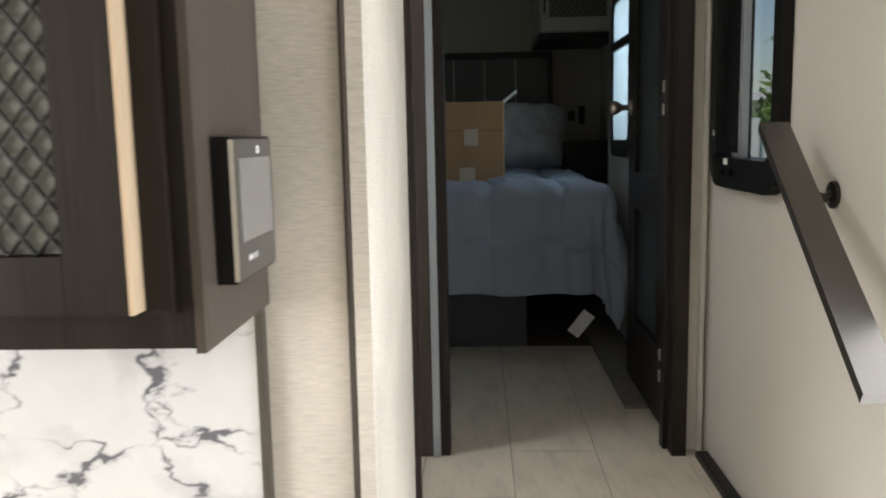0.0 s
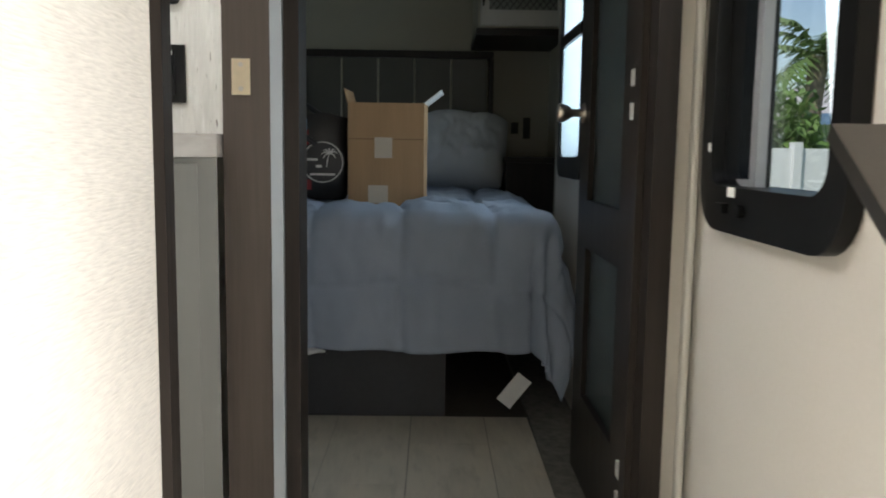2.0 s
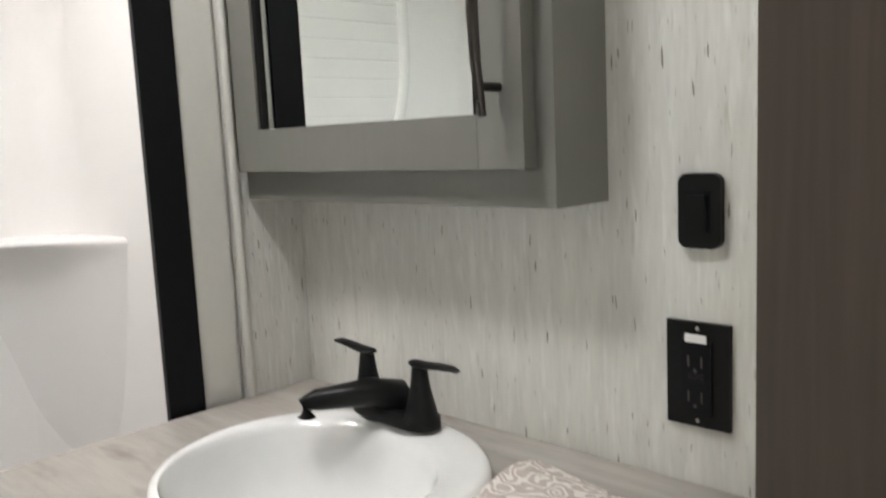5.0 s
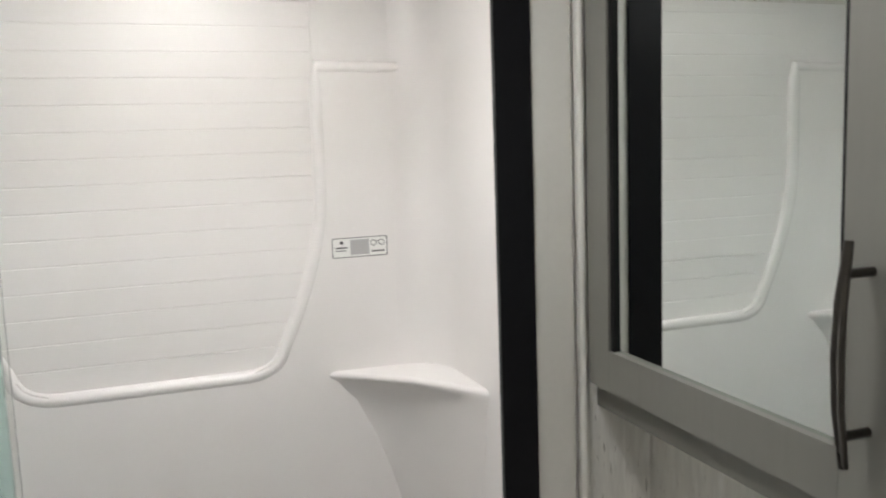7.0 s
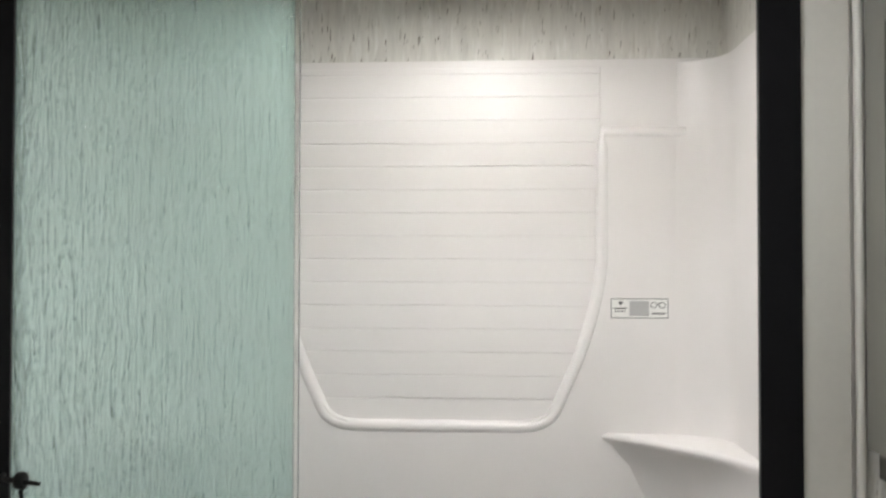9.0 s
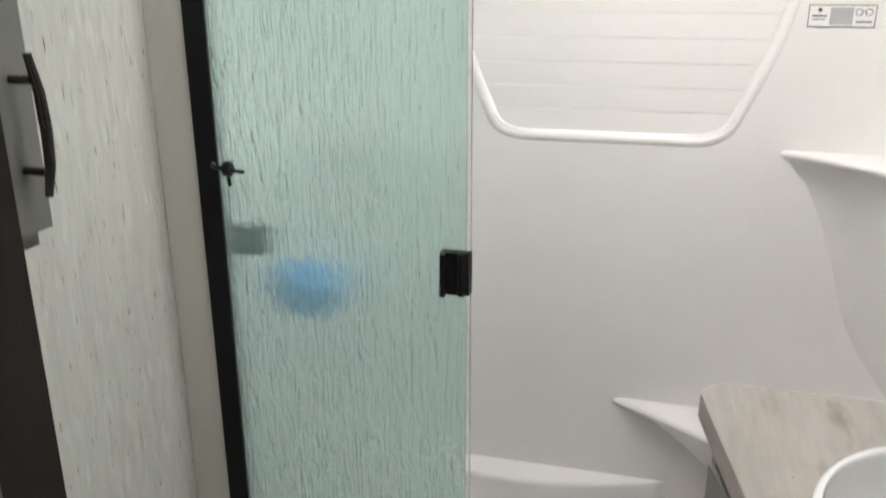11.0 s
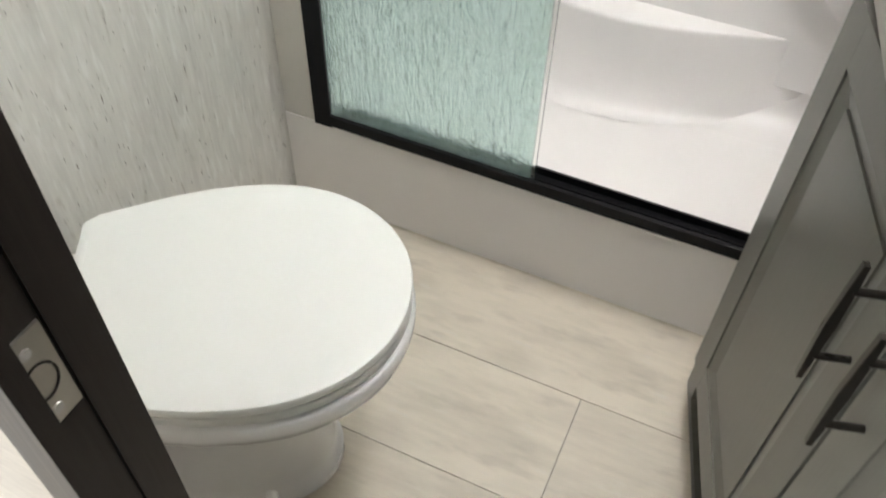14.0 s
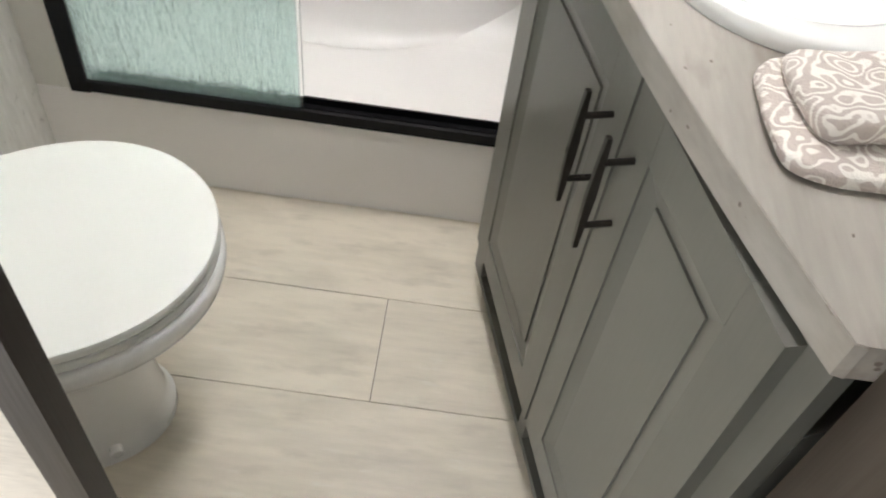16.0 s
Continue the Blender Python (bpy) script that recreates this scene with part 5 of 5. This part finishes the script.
ou = thing("power_outlet", "black double outlet with test buttons and a pale sticker", "outlet")
part("plate", block(-0.320, -0.248, -0.006, -0.0003, 0.953, 1.068, 0.002), BLACKPLASTIC, ou)
fcp = part("face", block(-0.301, -0.267, -0.010, -0.0062, 0.969, 1.049, 0.0015), BLACKMETAL, ou)
for zc in (0.987, 1.026):
    part("socket", join(block(-0.2935, -0.2915, -0.0108, -0.0102, zc - 0.006, zc + 0.006, 0), block(-0.2785, -0.2765, -0.0108, -0.0102, zc - 0.006, zc + 0.006, 0), disc_prism(-0.285, -0.0105, zc - 0.010, "y", 0.0022, 0.0008, 10)), HEADBOARD, fcp)
part("button", join(block(-0.293, -0.275, -0.0115, -0.0102, 1.0035, 1.0085, 0.0006), block(-0.293, -0.275, -0.0115, -0.0102, 1.0095, 1.0125, 0.0006)), BLACKPLASTIC, fcp)
part("sticker", block(-0.296, -0.272, -0.0115, -0.0102, 1.047, 1.056, 0), PAPER, ou, "small pale sticker")
for zc in (0.960, 1.0615):
    part("screw", disc_prism(-0.284, -0.0065, zc, "y", 0.002, 0.002, 10), NICKEL, ou)
ls = thing("light_switch", "black rocker light switch on the wallpaper", "switch")
SWITCHRIM = [(x, z) for x, z in rrect(-0.3035, -0.2565, 1.148, 1.226, 0.010)]


def face_plate(outline, y0, y1, w):
    """A flat plate on an outline in the xz plane, rounded on its front edge."""
    return moved(prism(outline, 0, y1 - y0, w, 3), Matrix(((1, 0, 0, 0), (0, 0, -1, y1), (0, 1, 0, 0), (0, 0, 0, 1))))


part("plate", face_plate(SWITCHRIM, -0.010, -0.0003, 0.003), BLACKPLASTIC, ls, smooth=40)
part("bezel", face_plate(rrect(-0.2955, -0.2675, 1.163, 1.209, 0.003), -0.0115, -0.0098, 0.0006), BLACKMETAL, ls, smooth=40)
rk = block(-0.292, -0.271, -0.015, -0.0116, 1.167, 1.205, 0.002)
part("rocker", moved(rk, Matrix.Translation((0, -0.0115, 1.186)) @ Matrix.Rotation(radians(5), 4, "X") @ Matrix.Translation((0, 0.0115, -1.186))), BLACKPLASTIC, ls)

# ---- toilet, standing at a slant in the corner ----
to = thing("toilet", "white low-profile toilet with its lid closed", "toilet", Matrix.Translation((-0.432, -1.130, 0)) @ Matrix.Rotation(radians(32), 4, "Z"))


def seat_outline(front, half, back, hb, n=40):
    """A rounded seat outline: a half oval at the front, tapering to a straight back edge."""
    pts = []
    for k in range(n + 1):
        a = math.pi * k / n
        pts.append((half * math.cos(a), front * math.sin(a) ** 0.9))
    pts += [(-half * 0.985, -0.05), (-half * 0.93, -0.11), (-hb - 0.012, -back + 0.022), (-hb, -back + 0.004), (-hb + 0.006, -back), (hb - 0.006, -back), (hb, -back + 0.004), (hb + 0.012, -back + 0.022), (half * 0.93, -0.11), (half * 0.985, -0.05)]
    return pts


def shell(outline, levels):
    return rings([[(x * s, y * s, z) for x, y in outline] for z, s in levels])


lid_o = seat_outline(0.231, 0.193, 0.226, 0.142)
part("lid", shell(lid_o, ((0.4340, 0.975), (0.4345, 0.985), (0.4370, 0.990), (0.4480, 0.990), (0.4505, 0.983), (0.4515, 0.965), (0.452, 0.90), (0.452, 0.3))), LIDPLASTIC, to, "closed flat lid", smooth=40)
part("seat", shell(lid_o, ((0.411, 0.960), (0.412, 0.975), (0.416, 0.985), (0.426, 0.985), (0.4295, 0.978), (0.4305, 0.955))), LIDPLASTIC, to, smooth=40)
bo = seat_outline(0.225, 0.188, 0.215, 0.150)
base_o = seat_outline(0.118, 0.090, 0.145, 0.086)
bl = []
for z, k, f in ((0.4095, 0.0, 0.96), (0.4085, 0.0, 1.01), (0.402, 0.0, 1.03), (0.385, 0.0, 1.03), (0.368, 0.0, 1.015), (0.350, 0.12, 1.0), (0.325, 0.34, 1.0), (0.300, 0.62, 1.0), (0.275, 0.84, 1.0), (0.245, 0.97, 1.0),
                (0.20, 1.03, 1.0), (0.12, 1.02, 1.0), (0.05, 0.97, 1.0), (0.022, 0.94, 1.02), (0.0185, 0.90, 1.03), (0.0005, 0.90, 1.03)):
    bl.append([((a[0] * (1 - k) + b[0] * k) * f, (a[1] * (1 - k) + b[1] * k) * f - 0.030 * k, z) for a, b in zip(bo, base_o)])
part("bowl", rings(bl), CHINA, to, smooth=60)
part("hinge", join(tube([(-0.10, -0.214, 0.440), (0.10, -0.214, 0.440)], 0.013, 12), block(-0.115, 0.115, -0.250, -0.208, 0.36, 0.412, 0.012, 3)), LIDPLASTIC, to, smooth=50)
part("bolt_cap", disc_prism(0.118, -0.01, 0.065, "x", 0.011, 0.014, 16, 0.003), CHINA, to)

# ---- outside the hall window ----
struct("ground", block(-80, 400, -300, 300, -1.45, -1.35, 0), GRASS, "lawn and yard reaching away", "ground")
fen = thing("fence", "tall white panel fence across the yard", "fence")
for k in range(9):
    part("panel", block(0.5 + k * 1.02, 1.5 + k * 1.02, 8.0, 8.06, -1.35, 0.96, 0.01), FENCEMAT, fen)
    part("post", block(0.43 + k * 1.02, 0.53 + k * 1.02, 7.95, 8.10, -1.35, 1.03, 0.01), FENCEMAT, fen)
hs = thing("house", "pale stucco house with a grey tiled roof", "house")
part("wall", block(10.3, 24, 20, 30, -1.35, 1.9, 0), STUCCO, hs)
rf = bmesh.new()
A = [rf.verts.new(p) for p in ((9.6, 19.2, 1.9), (24.8, 19.2, 1.9), (24.8, 30.8, 1.9), (9.6, 30.8, 1.9), (13.5, 25, 3.6), (20.5, 25, 3.6))]
for f in ((0, 1, 5, 4), (1, 2, 5), (2, 3, 4, 5), (3, 0, 4), (3, 2, 1, 0)):
    rf.faces.new([A[i] for i in f])
part("roof", rf, ROOFTILE, hs)
part("fascia", block(9.55, 24.9, 19.05, 19.2, 1.68, 1.96, 0), mat("blue_fascia", (0.16, 0.26, 0.42), 0.6), hs)
for xx in (11.5, 15.0):
    wnd = part("window", block(xx, xx + 1.4, 19.93, 19.99, 0.0, 1.2, 0), BLACKPLASTIC, hs)
    part("pane", block(xx + 0.06, xx + 1.34, 19.90, 19.925, 0.06, 1.14, 0), TINTGLASS, wnd)


def palm_tree(name, x, y, h, seed, size):
    rn = random.Random(seed)
    t = thing(name, "palm tree with a curved trunk and drooping fronds", "tree", group="palms in the yard")
    tops = [(x + 0.25 * math.sin(q * 1.7) * q, y + 0.12 * q * q, -1.35 + (h + 1.35) * q) for q in (0, 0.2, 0.4, 0.6, 0.8, 1.0)]
    part("trunk", tube(tops, [0.22, 0.17, 0.15, 0.14, 0.13, 0.14], 12), BARK, t, smooth=60)
    bm = bmesh.new()
    c = Vector(tops[-1])
    for k in range(26):
        az, el = rn.uniform(0, math.tau), rn.uniform(-0.5, 1.2)
        L = size * rn.uniform(0.8, 1.15)
        dv = Vector((math.cos(az) * math.cos(el), math.sin(az) * math.cos(el), math.sin(el)))
        prev, side = c.copy(), Vector((-math.sin(az), math.cos(az), 0))
        pts = []
        for s in range(15):
            u = s / 14
            pts.append(c + dv * L * u + Vector((0, 0, -1.0 * L * 0.55 * u * u)))
        for s in range(1, 15):
            p, tan = pts[s], (pts[s] - pts[s - 1]).normalized()
            w = 0.36 * size / 2 * math.sin(math.pi * min(1, 0.15 + 0.85 * s / 14)) + 0.05
            for sg in (-1, 1):
                tip = p + side * sg * w + tan * w * 0.5 + Vector((0, 0, -w * rn.uniform(0.3, 0.9)))
                vs = [bm.verts.new(q) for q in (p - tan * 0.035, p + tan * 0.035, tip)]
                bm.faces.new(vs)
            vs = [bm.verts.new(q) for q in (pts[s - 1] + side * 0.012, pts[s - 1] - side * 0.012, p)]
            bm.faces.new(vs)
    cr = part("crown", bm, LEAF, t)
    return t


def bush(name, x, y, z, r, seed, label):
    rn = random.Random(seed)
    t = thing(name, label, "bush")
    part("stem", tube([(x, y, -1.35), (x, y + 0.05, z - r * 0.4)], [0.06, 0.04], 8), BARK, t)
    bm = bmesh.new()
    for k in range(1500):
        dv = Vector((rn.gauss(0, 1), rn.gauss(0, 1), rn.gauss(0, 0.8))).normalized() * r * rn.uniform(0.45, 1.05)
        dv *= 1 + 0.35 * noise.noise(dv * 1.6 + Vector((seed, 0, 0)))
        p = Vector((x, y, z)) + dv
        a, b = Vector((rn.gauss(0, 1), rn.gauss(0, 1), rn.gauss(0, 1))).normalized(), Vector((rn.gauss(0, 1), rn.gauss(0, 1), rn.gauss(0, 1))).normalized()
        s = rn.uniform(0.06, 0.13)
        vs = [bm.verts.new(q) for q in (p - a * s, p + b * s * 0.45, p + a * s, p - b * s * 0.45)]
        bm.faces.new(vs)
    part("leaves", bm, BUSHLEAF, t)
    return t


palm_tree("palm_tree", 5.75, 10.6, 2.35, 3, 1.5)
palm_tree("palm_tree", 9.5, 15.5, 3.4, 8, 1.9)
bush("bush", 4.55, 8.9, 1.05, 0.75, 5, "dark green leafy bush beside the fence")
bush("bush", 3.25, 6.2, 0.1, 0.42, 9, "low bright green bush in front of the fence")

# ---- floor planks ----
PW = 0.2365
pieces = {}


def plank_piece(x0, x1, y0, y1):
    key = (round(x1 - x0, 4), round(y1 - y0, 4))
    if key not in pieces:
        bm = bmesh.new()
        slab(bm, 0, key[0], 0, key[1], -0.0038, 0.0)
        soften(bm, 0.0006, 1)
        bmesh.ops.recalc_face_normals(bm, faces=bm.faces)
        me = bpy.data.meshes.new("plank")
        bm.to_mesh(me)
        bm.free()
        me.materials.append(PLANK)
        pieces[key] = me
    ob = new("plank", pieces[key])
    ob.location = (x0, y0, 0.0)
    ob.parent = floor


rn = random.Random(11)
G = 0.0009
for row in range(-2, 8):
    xa = -0.7505 + row * PW
    xb = xa + PW
    off = {0: -0.694, 1: -0.31, 2: -0.922, 3: -0.55, 4: 0.647, 5: 0.27}.get(row, rn.uniform(-0.9, 0))
    y = off - 0.9 * 4
    while y < 2.66:
        for rx0, rx1, ry0, ry1 in ((-1.0015, -0.0205, -1.445, -0.0005), (-0.0205, 0.5745, -0.85, 0.90), (0.5745, 0.727, -0.85, 0.0995), (-1.0, -0.0205, 0.0415, 0.90)):
            a, b, c, d = max(xa + G, rx0), min(xb - G, rx1), max(y + G, ry0), min(y + 0.9 - G, ry1)
            if b - a > 0.004 and d - c > 0.004:
                plank_piece(a, b, c, d)
        y += 0.9
